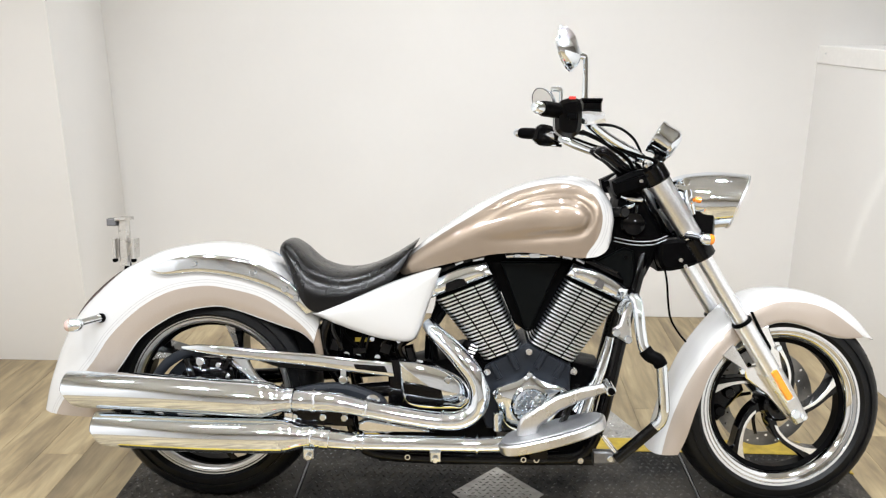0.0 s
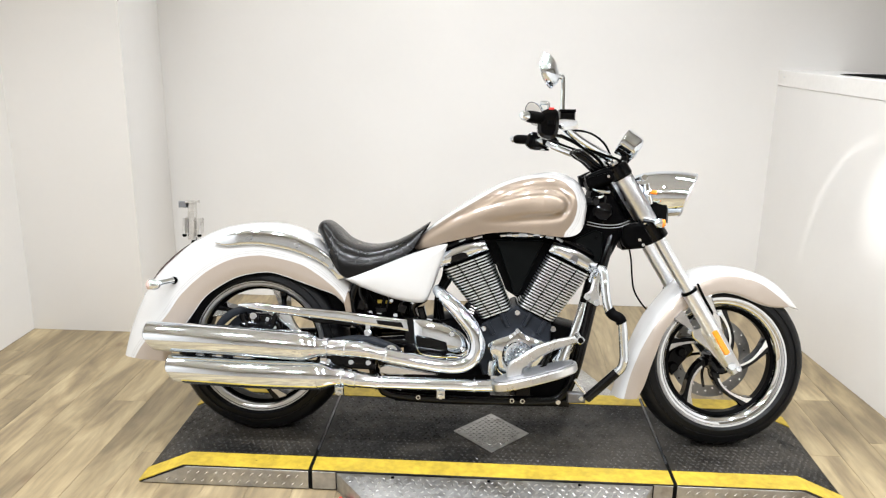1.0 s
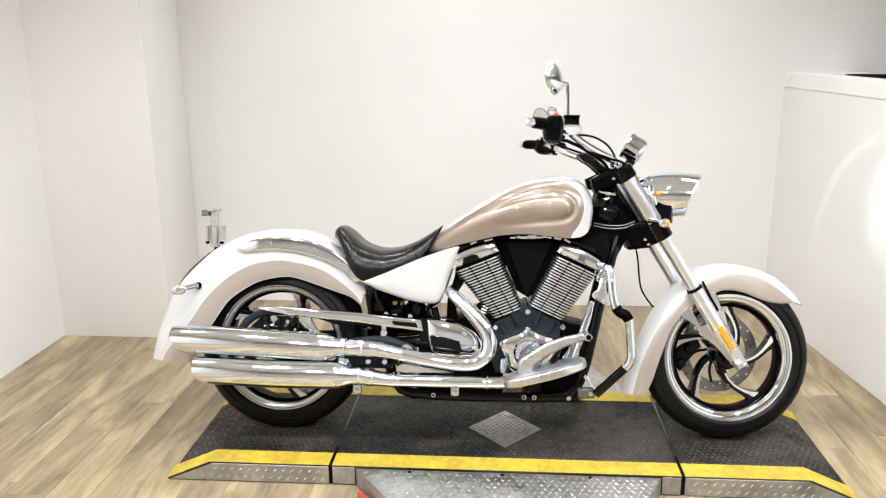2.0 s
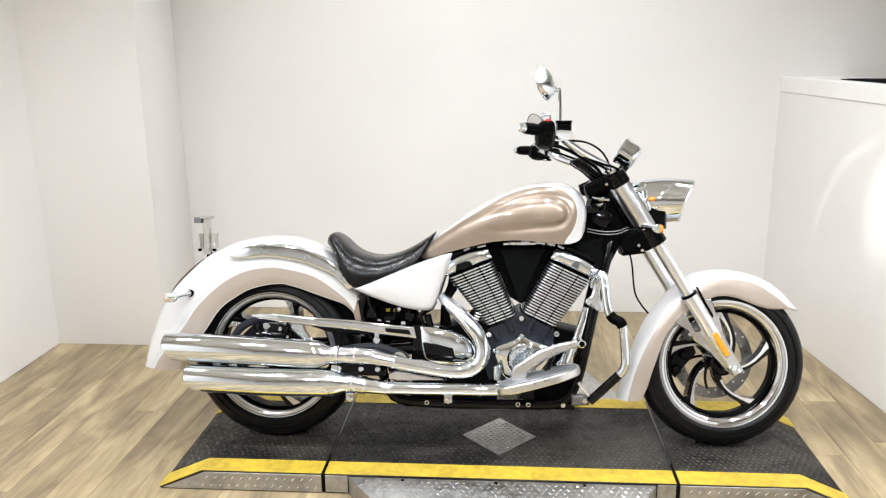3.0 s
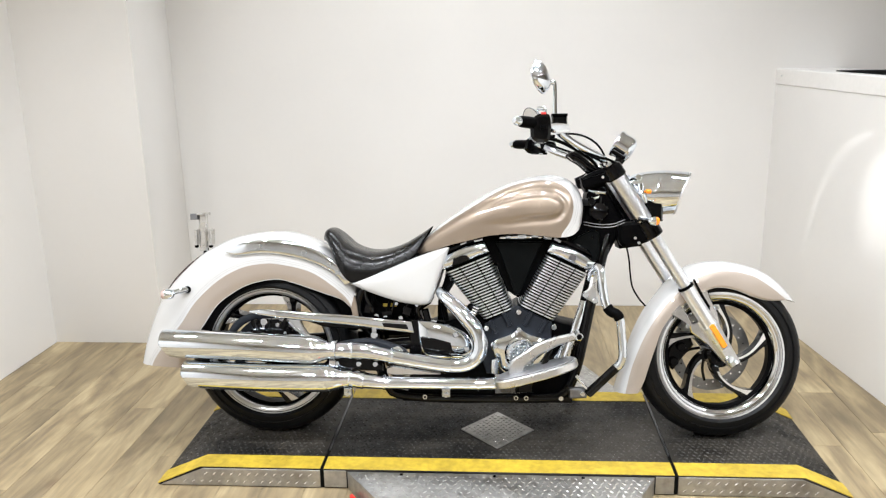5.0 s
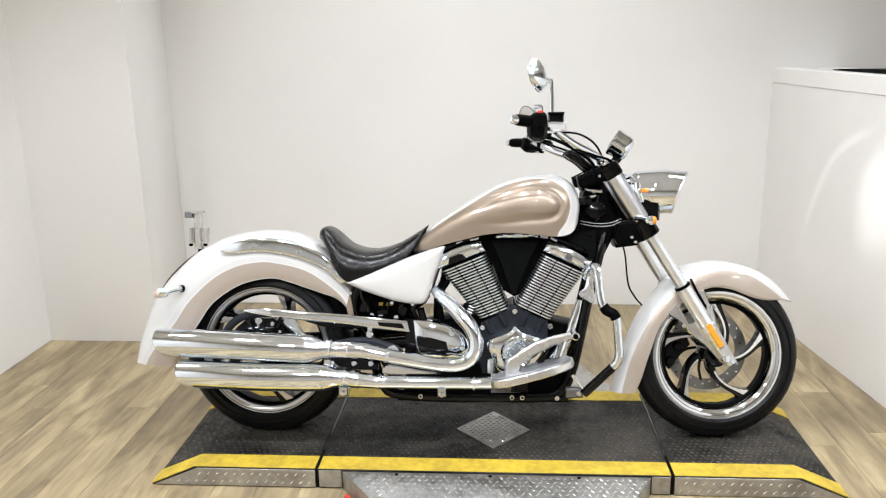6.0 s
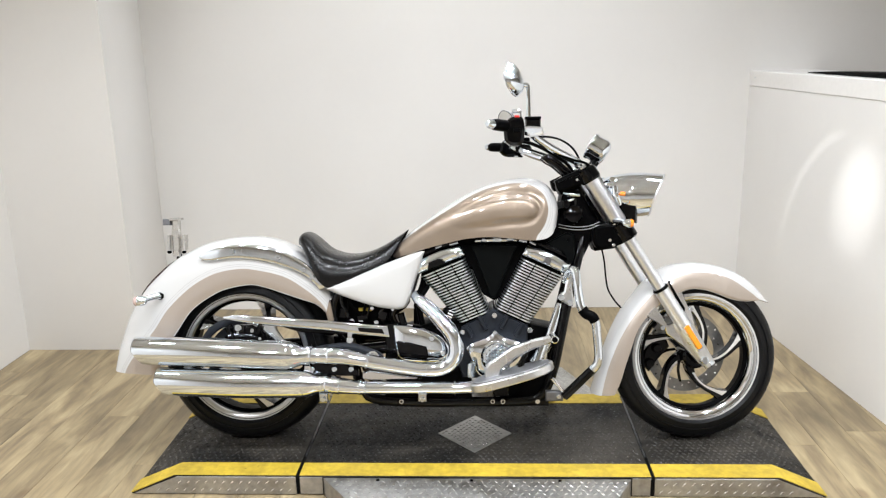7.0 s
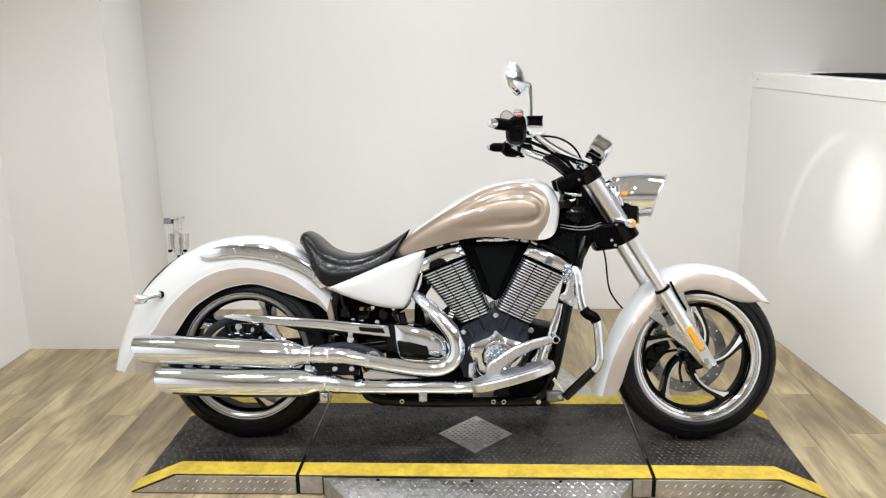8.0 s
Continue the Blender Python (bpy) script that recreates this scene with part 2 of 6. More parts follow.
M_PAINT_FRONT = two_tone("lit_front_two_tone_lacquer", LIT_TAUPE, 0.35, (0.505, 0.499, 0.489))
M_PEARL = material("pearl_white_lacquer", WHITE, 0.35, coat=1.0, grain=0.015, grain_scale=500)
M_TAUPE = material("taupe_lacquer", TAUPE, 0.38, metal=0.35, coat=1.0, grain=0.1, grain_scale=700)
M_GLASS = material("lamp_glass", (0.55, 0.56, 0.57), 0.05, metal=0.6, coat=1.0, grain=0.1, grain_scale=100)
M_PAD = material("worn_pad", (0.29, 0.292, 0.30), 0.38, metal=0.75, grain=0.06, grain_scale=160, bump=0.12, bump_scale=380, rough_var=0.06)
M_BRACKET = material("brushed_bracket", (0.58, 0.565, 0.54), 0.28, metal=1.0, grain=0.08, grain_scale=90, rough_var=0.08)


def scuffed(base, name, level=0.70, depth=0.72, scale=7.0):
    """A copy of a paint with sparse small rubbed marks."""
    m = base.copy()
    m.name = name
    nt = m.node_tree
    b = nt.nodes["Principled BSDF"]
    src = b.inputs["Base Color"].links[0].from_socket
    crd = nt.nodes.new("ShaderNodeTexCoord")
    mp = nt.nodes.new("ShaderNodeMapping")
    mp.inputs["Scale"].default_value = (1.0, 0.6, 1.0)
    nt.links.new(crd.outputs["Object"], mp.inputs["Vector"])
    n = nt.nodes.new("ShaderNodeTexNoise")
    n.inputs["Scale"].default_value, n.inputs["Detail"].default_value, n.inputs["Roughness"].default_value = scale, 8, 0.7
    nt.links.new(mp.outputs["Vector"], n.inputs["Vector"])
    r = nt.nodes.new("ShaderNodeMapRange")
    r.inputs["From Min"].default_value, r.inputs["From Max"].default_value = level, level + 0.04
    r.inputs["To Min"].default_value, r.inputs["To Max"].default_value = 1.0, depth
    nt.links.new(n.outputs["Fac"], r.inputs["Value"])
    mix = nt.nodes.new("ShaderNodeVectorMath")
    mix.operation = "SCALE"
    nt.links.new(src, mix.inputs[0])
    nt.links.new(r.outputs["Result"], mix.inputs["Scale"])
    nt.links.new(mix.outputs["Vector"], b.inputs["Base Color"])
    return m


M_TAPE = scuffed(M_TAPE, "worn_yellow_tape", 0.645, 0.25, 16.0)


def dusty(m, dust, scale, low, high, most, stretch=(1, 1, 1)):
    """Lays uneven dust and scuffs over a material's colour."""
    nt = m.node_tree
    b = nt.nodes["Principled BSDF"]
    src = b.inputs["Base Color"].links[0].from_socket
    crd = nt.nodes.new("ShaderNodeTexCoord")
    mp = nt.nodes.new("ShaderNodeMapping")
    mp.inputs["Scale"].default_value = stretch
    nt.links.new(crd.outputs["Object"], mp.inputs["Vector"])
    n = nt.nodes.new("ShaderNodeTexNoise")
    n.inputs["Scale"].default_value, n.inputs["Detail"].default_value, n.inputs["Roughness"].default_value = scale, 7, 0.62
    nt.links.new(mp.outputs["Vector"], n.inputs["Vector"])
    r = nt.nodes.new("ShaderNodeMapRange")
    r.inputs["From Min"].default_value, r.inputs["From Max"].default_value = low, high
    r.inputs["To Max"].default_value = most
    nt.links.new(n.outputs["Fac"], r.inputs["Value"])
    mix = nt.nodes.new("ShaderNodeMix")
    mix.data_type = "RGBA"
    mix.inputs[7].default_value = (*dust, 1)
    nt.links.new(r.outputs["Result"], mix.inputs[0])
    nt.links.new(src, mix.inputs[6])
    nt.links.new(mix.outputs[2], b.inputs["Base Color"])


dusty(M_MAT, (0.052, 0.046, 0.038), 3.6, 0.43, 0.63, 0.85, (0.8, 1.5, 1))
dusty(M_MATSTUD, (0.070, 0.063, 0.054), 3.6, 0.43, 0.62, 0.9, (0.8, 1.5, 1))
dusty(M_TREAD, (0.15, 0.125, 0.095), 9.0, 0.52, 0.74, 0.6)

# ---- shape helpers ----
def link(name, bm, mats, parent=None, label="", angle=38, m=None):
    """One mesh object out of a bmesh, smooth but for its sharp edges."""
    bmesh.ops.recalc_face_normals(bm, faces=bm.faces)
    lim = radians(angle)
    for f in bm.faces:
        f.smooth = True
    for e in bm.edges:
        if len(e.link_faces) == 2 and e.calc_face_angle(0) > lim:
            e.smooth = False
    me = bpy.data.meshes.new(name)
    bm.to_mesh(me)
    bm.free()
    for mt in (mats if isinstance(mats, (list, tuple)) else [mats]):
        me.materials.append(mt)
    ob = new(name, me)
    if parent:
        ob.parent = parent
    if m is not None:
        ob.matrix_basis = m
    if label:
        ob["label"] = label
    return ob


def part(name, bm, mats, parent, label="", angle=38, m=None):
    return link(name, bm, mats, parent, label, angle, m)


def again(ob, m, parent=None):
    """The same part once more at another pose, sharing its mesh."""
    o = ob.copy()
    scene.collection.objects.link(o)
    o.parent = parent or ob.parent
    o.matrix_basis = m
    return o


def smooth_line(pts, n):
    """Catmull-Rom curve through pts, n points evenly along its length."""
    p = np.array(pts, float)
    ext = np.vstack([2 * p[0] - p[1], p, 2 * p[-1] - p[-2]])
    out = []
    for i in range(len(p) - 1):
        a, b, c, d = ext[i:i + 4]
        for u in np.linspace(0, 1, 24, endpoint=False):
            out.append(0.5 * (2 * b + (c - a) * u + (2 * a - 5 * b + 4 * c - d) * u * u + (3 * b - a - 3 * c + d) * u ** 3))
    out.append(p[-1])
    out = np.array(out)
    run = np.concatenate([[0], np.cumsum(np.linalg.norm(np.diff(out, axis=0), axis=1))])
    want = np.linspace(0, run[-1], n)
    return np.stack([np.interp(want, run, out[:, k]) for k in range(out.shape[1])], 1)


def skin(bm, grid, closed=False, cap=False, mat=0):
    """Faces over a grid of points (rows of equal length)."""
    rows = [[bm.verts.new(p) for p in r] for r in grid]
    n = len(rows[0])
    for a, b in zip(rows, rows[1:]):
        for j in range(n if closed else n - 1):
            k = (j + 1) % n
            f = bm.faces.new((a[j], a[k], b[k], b[j]))
            f.material_index = mat
    if cap and closed:
        for r in (rows[0], rows[-1]):
            bm.faces.new(r).material_index = mat
    return rows


def tube(bm, pts, r, n=None, sides=14, mat=0, smooth=True, squash=1.0):
    """A round bar along a line; r is one radius or one per given point."""
    p = np.array(pts, float)
    rr = np.full(len(p), r) if np.isscalar(r) else np.array(r, float)
    if smooth and len(p) > 2:
        n = n or len(p) * 6
        both = smooth_line(np.hstack([p, rr[:, None]]), n)
        p, rr = both[:, :3], both[:, 3]
    grid, up = [], None
    for i in range(len(p)):
        d = Vector(p[min(i + 1, len(p) - 1)] - p[max(i - 1, 0)]).normalized()
        if up is None:
            up = d.orthogonal().normalized() if abs(d.y) > 0.9 else Vector((0, 1, 0))
        up = (up - d * up.dot(d)).normalized()
        side = d.cross(up)
        grid.append([Vector(p[i]) + (up * math.cos(a) * squash + side * math.sin(a)) * rr[i] for a in np.linspace(0, 2 * math.pi, sides, endpoint=False)])
    skin(bm, grid, True, True, mat)
    return bm


def lathe(bm, profile, at, axis, seg=32, mat=0, close=False):
    """Turns (radius, height) pairs round an axis through a point."""
    q = Vector(axis).normalized().to_track_quat("Z", "Y").to_matrix()
    pr = list(profile) + ([profile[0]] if close else [])
    grid = [[Vector(at) + q @ Vector((r * math.cos(a), r * math.sin(a), h)) for a in np.linspace(0, 2 * math.pi, seg, endpoint=False)] for r, h in pr]
    skin(bm, grid, True, False, mat)
    if close:
        bmesh.ops.remove_doubles(bm, verts=bm.verts, dist=1e-5)
    return bm


def rod(bm, a, b, r, seg=16, edge=None, mat=0):
    """A cylinder from a to b with a small chamfer."""
    a, b = Vector(a), Vector(b)
    h = (b - a).length
    e = min(r, h) * 0.18 if edge is None else edge
    lathe(bm, [(0.0001, 0), (r - e, 0), (r, e), (r, h - e), (r - e, h), (0.0001, h)], a, b - a, seg, mat)
    return bm


def plate(bm, outline, y0, y1, edge=0.002, mat=0, side_mat=None, n=None, m=None):
    """A flat piece with an outline in x and z (rounded through n points if given), from y0 to y1, with chamfered rims."""
    o = np.array(outline, float)
    if n:
        c = smooth_line(np.vstack([o, o[:1]]), n + 1)
        o = c[:-1]
    area = sum(o[i - 1][0] * o[i][1] - o[i][0] * o[i - 1][1] for i in range(len(o)))
    nrm = []
    for i in range(len(o)):
        d = o[(i + 1) % len(o)] - o[i - 1]
        v = np.array([d[1], -d[0]]) / (np.linalg.norm(d) + 1e-9)
        nrm.append(v if area > 0 else -v)
    ins = o - np.array(nrm) * edge
    s = 1 if y1 > y0 else -1
    rings = [(ins, y0), (o, y0 + s * edge), (o, y1 - s * edge), (ins, y1)]
    rows = [[bm.verts.new((m @ Vector((x, y, z))) if m else (x, y, z)) for x, z in pts] for pts, y in rings]
    for a, b in zip(rows, rows[1:]):
        for j in range(len(o)):
            k = (j + 1) % len(o)
            bm.faces.new((a[j], a[k], b[k], b[j])).material_index = mat if side_mat is None else side_mat
    for r in (rows[0], rows[-1]):
        bm.faces.new(r).material_index = mat
    return bm


def block(bm, x0, x1, y0, y1, z0, z1, edge=0.004, m=None, mat=0):
    return plate(bm, [(x0, z0), (x1, z0), (x1, z1), (x0, z1)], y0, y1, edge, mat, m=m)


def field(px, pz, outline):
    """Signed distance of points to a closed outline: positive inside."""
    o = np.array(outline)
    a, b = o, np.roll(o, -1, axis=0)
    best = np.full(px.shape, 9.0)
    inside = np.zeros(px.shape, bool)
    for (ax, az), (bx, bz) in zip(a, b):
        dx, dz = bx - ax, bz - az
        u = np.clip(((px - ax) * dx + (pz - az) * dz) / (dx * dx + dz * dz + 1e-12), 0, 1)
        best = np.minimum(best, np.hypot(px - ax - u * dx, pz - az - u * dz))
        if bz != az:
            inside ^= ((az > pz) != (bz > pz)) & (px < (bx - ax) * (pz - az) / (bz - az) + ax)
    return np.where(inside, best, -best)


def paint_tone(ob, values):
    at = ob.data.attributes.new("tone", "FLOAT", "POINT")
    at.data.foreach_set("value", np.asarray(values, dtype=np.float32))


def studs(bm, spots, length, width, height, turn=45, mat=0):
    """Raised lozenge treads of a checker plate; spots are (matrix, parity)."""
    for m, odd in spots:
        r = m @ pose(0, 0, 0, 0, 0, turn if odd else -turn)
        v = [bm.verts.new(r @ Vector(p)) for p in ((-length / 2, 0, 0), (0, -width / 2, 0), (length / 2, 0, 0), (0, width / 2, 0), (-length * 0.28, 0, height), (length * 0.28, 0, height))]
        for f in ((0, 1, 5, 4), (1, 2, 5), (2, 3, 4, 5), (3, 0, 4)):
            bm.faces.new([v[k] for k in f]).material_index = mat
    return bm


def bulged(bm, outline, y0, y1, swell=0.006, n=80, mat=0):
    """A domed cover with a rounded rim over an outline in x and z, from the back at y0 to the front at y1."""
    o = smooth_line(np.vstack([outline, outline[:1]]), n + 1)[:-1]
    c = o.mean(axis=0)
    s = 1 if y1 > y0 else -1
    rows = []
    for q, y in ((1.0, y0), (1.0, y1 - s * 0.012), (0.985, y1 - s * 0.006), (0.955, y1 - s * 0.002), (0.91, y1), (0.75, y1 + s * swell * 0.5), (0.5, y1 + s * swell * 0.85), (0.25, y1 + s * swell), (0.001, y1 + s * swell)):
        rows.append([(c[0] + (p[0] - c[0]) * q, y, c[1] + (p[1] - c[1]) * q) for p in o])
    skin(bm, rows, closed=True, mat=mat)
    return bm


def ribbon(bm, top, low, y, swell, n=60, across=11, power=0.8):
    """A long cover between two lines in x and z, rounded outwards across its width; y is its rim."""
    a, b = smooth_line(top, n), smooth_line(low, n)
    rows = []
    for i in range(n):
        end = min(1.0, 6 * min(i, n - 1 - i) / (n - 1)) ** 0.5
        row = []
        for u in np.linspace(0, math.pi, across):
            q = a[i] + (b[i] - a[i]) * (0.5 - 0.5 * math.cos(u))
            row.append((q[0], y + swell * max(0.0, math.sin(u)) ** power * (0.25 + 0.75 * end), q[1]))
        rows.append(row)
    skin(bm, rows)
    return bm

# ---- the room ----
FLAT = Matrix(((1, 0, 0, 0), (0, 0, 1, 0), (0, 1, 0, 0), (0, 0, 0, 1)))


def prism(outline, z0, z1, edge=0.001, bm=None):
    return plate(bm or bmesh.new(), outline, z0, z1, edge, m=FLAT)


def structure(name, bm, mat, label):
    return tagged(link(name, bm, mat), label, "structure", kind="structure")


FRONT_Y, SOUTH_Y, WEST_X, EAST_X = 1.67, -4.9, -2.335, 4.3
structure("wall_north", prism([(-1.82, FRONT_Y), (EAST_X, FRONT_Y), (EAST_X, FRONT_Y + 0.12), (-1.82, FRONT_Y + 0.12)], 0, ROOM_TOP), M_WALL, "smooth warm white painted wall behind the motorcycle")
structure("wall_recess", prism([(WEST_X, 1.03), (-1.745, 1.03), (-1.82, FRONT_Y), (-1.82, FRONT_Y + 0.12), (WEST_X, FRONT_Y + 0.12)], 0, ROOM_TOP), M_WALL, "boxed-out white wall corner beside the recess")
structure("wall_west", prism([(WEST_X - 0.12, SOUTH_Y - 0.12), (WEST_X, SOUTH_Y - 0.12), (WEST_X, FRONT_Y + 0.12), (WEST_X - 0.12, FRONT_Y + 0.12)], 0, ROOM_TOP), M_WALL, "plain white painted side wall")
# unseen closing wall; its tone is tuned to what the chrome mirrors
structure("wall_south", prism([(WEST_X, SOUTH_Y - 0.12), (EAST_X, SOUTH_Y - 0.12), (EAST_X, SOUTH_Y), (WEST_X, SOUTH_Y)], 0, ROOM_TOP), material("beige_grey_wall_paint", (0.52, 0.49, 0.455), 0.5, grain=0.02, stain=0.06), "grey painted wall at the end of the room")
# unseen closing wall; its paint is darkened to dim light past the half wall
structure("wall_east", prism([(EAST_X, SOUTH_Y - 0.12), (EAST_X + 0.12, SOUTH_Y - 0.12), (EAST_X + 0.12, FRONT_Y + 0.12), (EAST_X, FRONT_Y + 0.12)], 0, ROOM_TOP), material("shaded_wall_paint", (0.36, 0.335, 0.30), 0.5, grain=0.02, stain=0.05), "unseen wall past the half wall, toned down to dim the light there")
structure("ceiling", prism([(WEST_X - 0.12, SOUTH_Y - 0.12), (EAST_X + 0.12, SOUTH_Y - 0.12), (EAST_X + 0.12, FRONT_Y + 0.12), (WEST_X - 0.12, FRONT_Y + 0.12)], ROOM_TOP, ROOM_TOP + 0.1), M_CEIL, "flat off-white ceiling")
# half wall, splayed a little outwards towards the camera
HX0, HX1, HY1 = 1.492, 1.664, 0.0
SPLAY = (HX1 - HX0) / (FRONT_Y - HY1)


def half_x(y):
    return HX0 + (FRONT_Y - y) * SPLAY


HALF_END = -2.6
structure("wall_half", prism([(half_x(FRONT_Y), FRONT_Y), (half_x(HALF_END), HALF_END), (half_x(HALF_END) + 0.3, HALF_END), (half_x(FRONT_Y) + 0.3, FRONT_Y)], 0, 1.254), scuffed(M_WALL, "scuffed_wall_paint"), "glossy white painted half wall with a ledge")
structure("ledge", prism([(half_x(FRONT_Y) - 0.003, FRONT_Y), (half_x(HALF_END) - 0.003, HALF_END), (half_x(HALF_END) + 0.33, HALF_END), (half_x(FRONT_Y) + 0.33, FRONT_Y)], 1.2545, 1.334, 0.003), M_TRIM, "white painted ledge board capping the half wall")
bm = bmesh.new()
rod(bm, (half_x(1.60) - 0.007, 1.60, 1.30), (half_x(1.60) - 0.002, 1.60, 1.30), 0.004, 8)
tagged(link("screw", bm, M_SATIN), "small grey screw head in the ledge board", "screw")
# dark strip lying on the ledge
bm = bmesh.new()
plate(bm, [(0, 0), (0.06, 0.007), (0.25, 0.014), (1.15, 0.034), (1.15, 0.0)], -0.05, 0.05, 0.003)
tagged(link("cable_cover", bm, M_DULL, m=pose(half_x(1.22) + 0.125, 1.22, 1.3355, 0, 0, -85)), "flat black rubber cable cover lying on the white ledge", "cable cover")

floor = structure("floor", prism([(WEST_X - 0.12, SOUTH_Y - 0.12), (EAST_X + 0.12, SOUTH_Y - 0.12), (EAST_X + 0.12, FRONT_Y + 0.12), (WEST_X - 0.12, FRONT_Y + 0.12)], -0.06, -0.003), M_JOINT, "tan vinyl plank floor with grey-brown grain")


# unseen baffle, added to shape the arc of light: a black plate with a curved slot
axis = (ARC_AIM - ARC_EYE).normalized()
side_v = (Vector((0, 1, 0)) - axis * axis.y).normalized()
up_v = axis.cross(side_v) if axis.cross(side_v).z > 0 else side_v.cross(axis)
mid_b = ARC_EYE + axis * 0.25
R_IN, R_OUT, R_EDGE = 0.0416, 0.0440, 0.062


def slot_ring(bm, r0, r1, a0, a1, n):
    for face in (0.0, 0.001):
        rows = []
        for a in np.linspace(radians(a0), radians(a1), n):
            d = side_v * math.cos(a) + up_v * math.sin(a)
            rows.append([tuple(mid_b + d * r + axis * face) for r in (r0, r1)])
        skin(bm, rows)


bm = bmesh.new()
slot_ring(bm, 0.0001, R_IN, 0, 360, 97)
slot_ring(bm, R_OUT, R_EDGE, 0, 360, 97)
slot_ring(bm, R_IN - 0.0004, R_OUT + 0.0004, 78, 352, 81)
rod(bm, tuple(mid_b + up_v * 0.0585), (mid_b.x + up_v.x * 0.0585, mid_b.y + up_v.y * 0.0585, ROOM_TOP + 0.002), 0.003, 10)
baffle = tagged(link("arc_baffle", bm, M_GAP), "unseen black baffle with a curved slot, added to shape an arc of light", "lamp baffle")

# ---- the lift ----
DECK, NEAR, FAR, SEAM_L, SEAM_R, RAMP, TIP = 0.073, -0.335, 0.322, -0.602, 0.615, 1.037, 1.195
lift = tagged(new("motorcycle_lift"), "low black lift table edged in yellow tape and tread plate", "lift table")
part("deck", block(bmesh.new(), SEAM_L + 0.006, SEAM_R - 0.006, NEAR, FAR, 0.0, DECK, 0.0015), M_MAT, lift, "black rubber-topped middle deck")
for side, seam in ((-1, SEAM_L), (1, SEAM_R)):
    s0 = seam + side * 0.006
    part("ramp", plate(bmesh.new(), [(s0, 0), (s0, DECK), (side * RAMP, DECK), (side * TIP, 0.004), (side * TIP, 0)], NEAR, FAR, 0.0012), M_MAT, lift, "black rubber end ramp")
    for y0, y1 in ((NEAR + 0.0005, NEAR + 0.085), (FAR - 0.085, FAR - 0.0005)):
        t = 0.0025
        part("tape", plate(bmesh.new(), [(s0, DECK + 0.0003), (side * RAMP, DECK + 0.0003), (side * TIP, 0.0043), (side * (TIP + 0.004), 0.0043 + t), (side * (RAMP + 0.001), DECK + t), (s0, DECK + t)], y0, y1, 0.0004), M_TAPE, lift, "strip of worn yellow tape")
    part("skirt", plate(bmesh.new(), [(s0, 0.004), (s0, DECK - 0.003), (side * (RAMP - 0.01), DECK - 0.003), (side * (TIP - 0.012), 0.004)], NEAR - 0.0015, NEAR - 0.005, 0.0006), M_TREAD, lift, "aluminium tread plate skirt")
    part("seam", block(bmesh.new(), seam - 0.0055, seam + 0.0055, NEAR + 0.003, FAR - 0.003, 0.0, DECK - 0.006, 0.0005), M_GAP, lift)
    part("seam_strip", block(bmesh.new(), seam - 0.0025, seam + 0.0025, NEAR + 0.14, FAR - 0.02, DECK - 0.007, DECK + 0.001, 0.0008), M_STEEL, lift, "thin bright metal seam strip")
for y0, y1 in ((NEAR + 0.0005, NEAR + 0.085), (FAR - 0.085, FAR - 0.0005)):
    part("tape", block(bmesh.new(), SEAM_L + 0.0065, SEAM_R - 0.0065, y0, y1, DECK + 0.0003, DECK + 0.0025, 0.0004), M_TAPE, lift, "strip of worn yellow tape")
for x0, x1 in ((SEAM_L + 0.008, -0.515), (0.545, SEAM_R - 0.008)):
    part("skirt", block(bmesh.new(), x0, x1, NEAR - 0.005, NEAR - 0.0015, 0.006, DECK - 0.003, 0.0006), M_TREAD, lift, "aluminium tread plate skirt")
FOOT = [(-0.512, NEAR - 0.002), (-0.375, -0.52), (-0.28, -0.64), (0.40, -0.64), (0.482, -0.455), (0.542, NEAR - 0.002)]
part("step_plate", prism(FOOT, 0.001, DECK - 0.006, 0.002), M_TREAD, lift, "aluminium tread plate step in front of the deck")
FAR_FOOT = [(x, FAR + NEAR - y) for x, y in FOOT]
part("step_plate", prism(FAR_FOOT, 0.001, DECK - 0.006, 0.002), M_TREAD, lift, "aluminium tread plate step behind the deck")
DIAMOND = [(-0.130, -0.028), (0.010, -0.174), (0.148, -0.027), (0.009, 0.120)]
diamond = part("diamond_plate", prism(DIAMOND, DECK + 0.0005, DECK + 0.004, 0.0006), M_TREAD, lift, "square aluminium tread plate set cornerwise")
for k, (bx, by) in enumerate(((-0.32, -0.352), (0.0, -0.352), (0.30, -0.352))):
    part("bolt", rod(bmesh.new(), (bx, by, DECK - 0.007), (bx, by, DECK - 0.003), 0.006, 10), M_DULL, lift)

# treads of the plates and of the mat
bm = bmesh.new()
PITCH = 0.024
fo = np.array(FOOT)
for i in range(-30, 30):
    for j in range(-30, -13):
        x, y = i * PITCH + (j % 2) * PITCH / 2, j * PITCH
        if field(np.array([x]), np.array([y]), fo)[0] > 0.012:
            studs(bm, [(pose(x, y, DECK - 0.0062), (i + j) % 2)], 0.019, 0.006, 0.0016)
            studs(bm, [(pose(x, FAR + NEAR - y, DECK - 0.0062), (i + j) % 2)], 0.019, 0.006, 0.0016)
for side, seam in ((-1, SEAM_L), (1, SEAM_R)):
    for i in range(17):
        for j in range(2):
            x = abs(seam) + 0.028 + i * 0.031 + j * 0.0155
            top = DECK - 0.010 if x < RAMP - 0.02 else DECK - 0.010 - (x - RAMP + 0.02) * 0.45
            z = 0.020 + j * 0.030
            if z < top - 0.004:
                studs(bm, [(pose(side * x, NEAR - 0.0048, z, 90, 0, 0), True)], 0.021, 0.006, 0.0015, 40)
part("treads", bm, M_STUD, lift, "raised lozenge treads on the aluminium")["kind"] = "stuff"
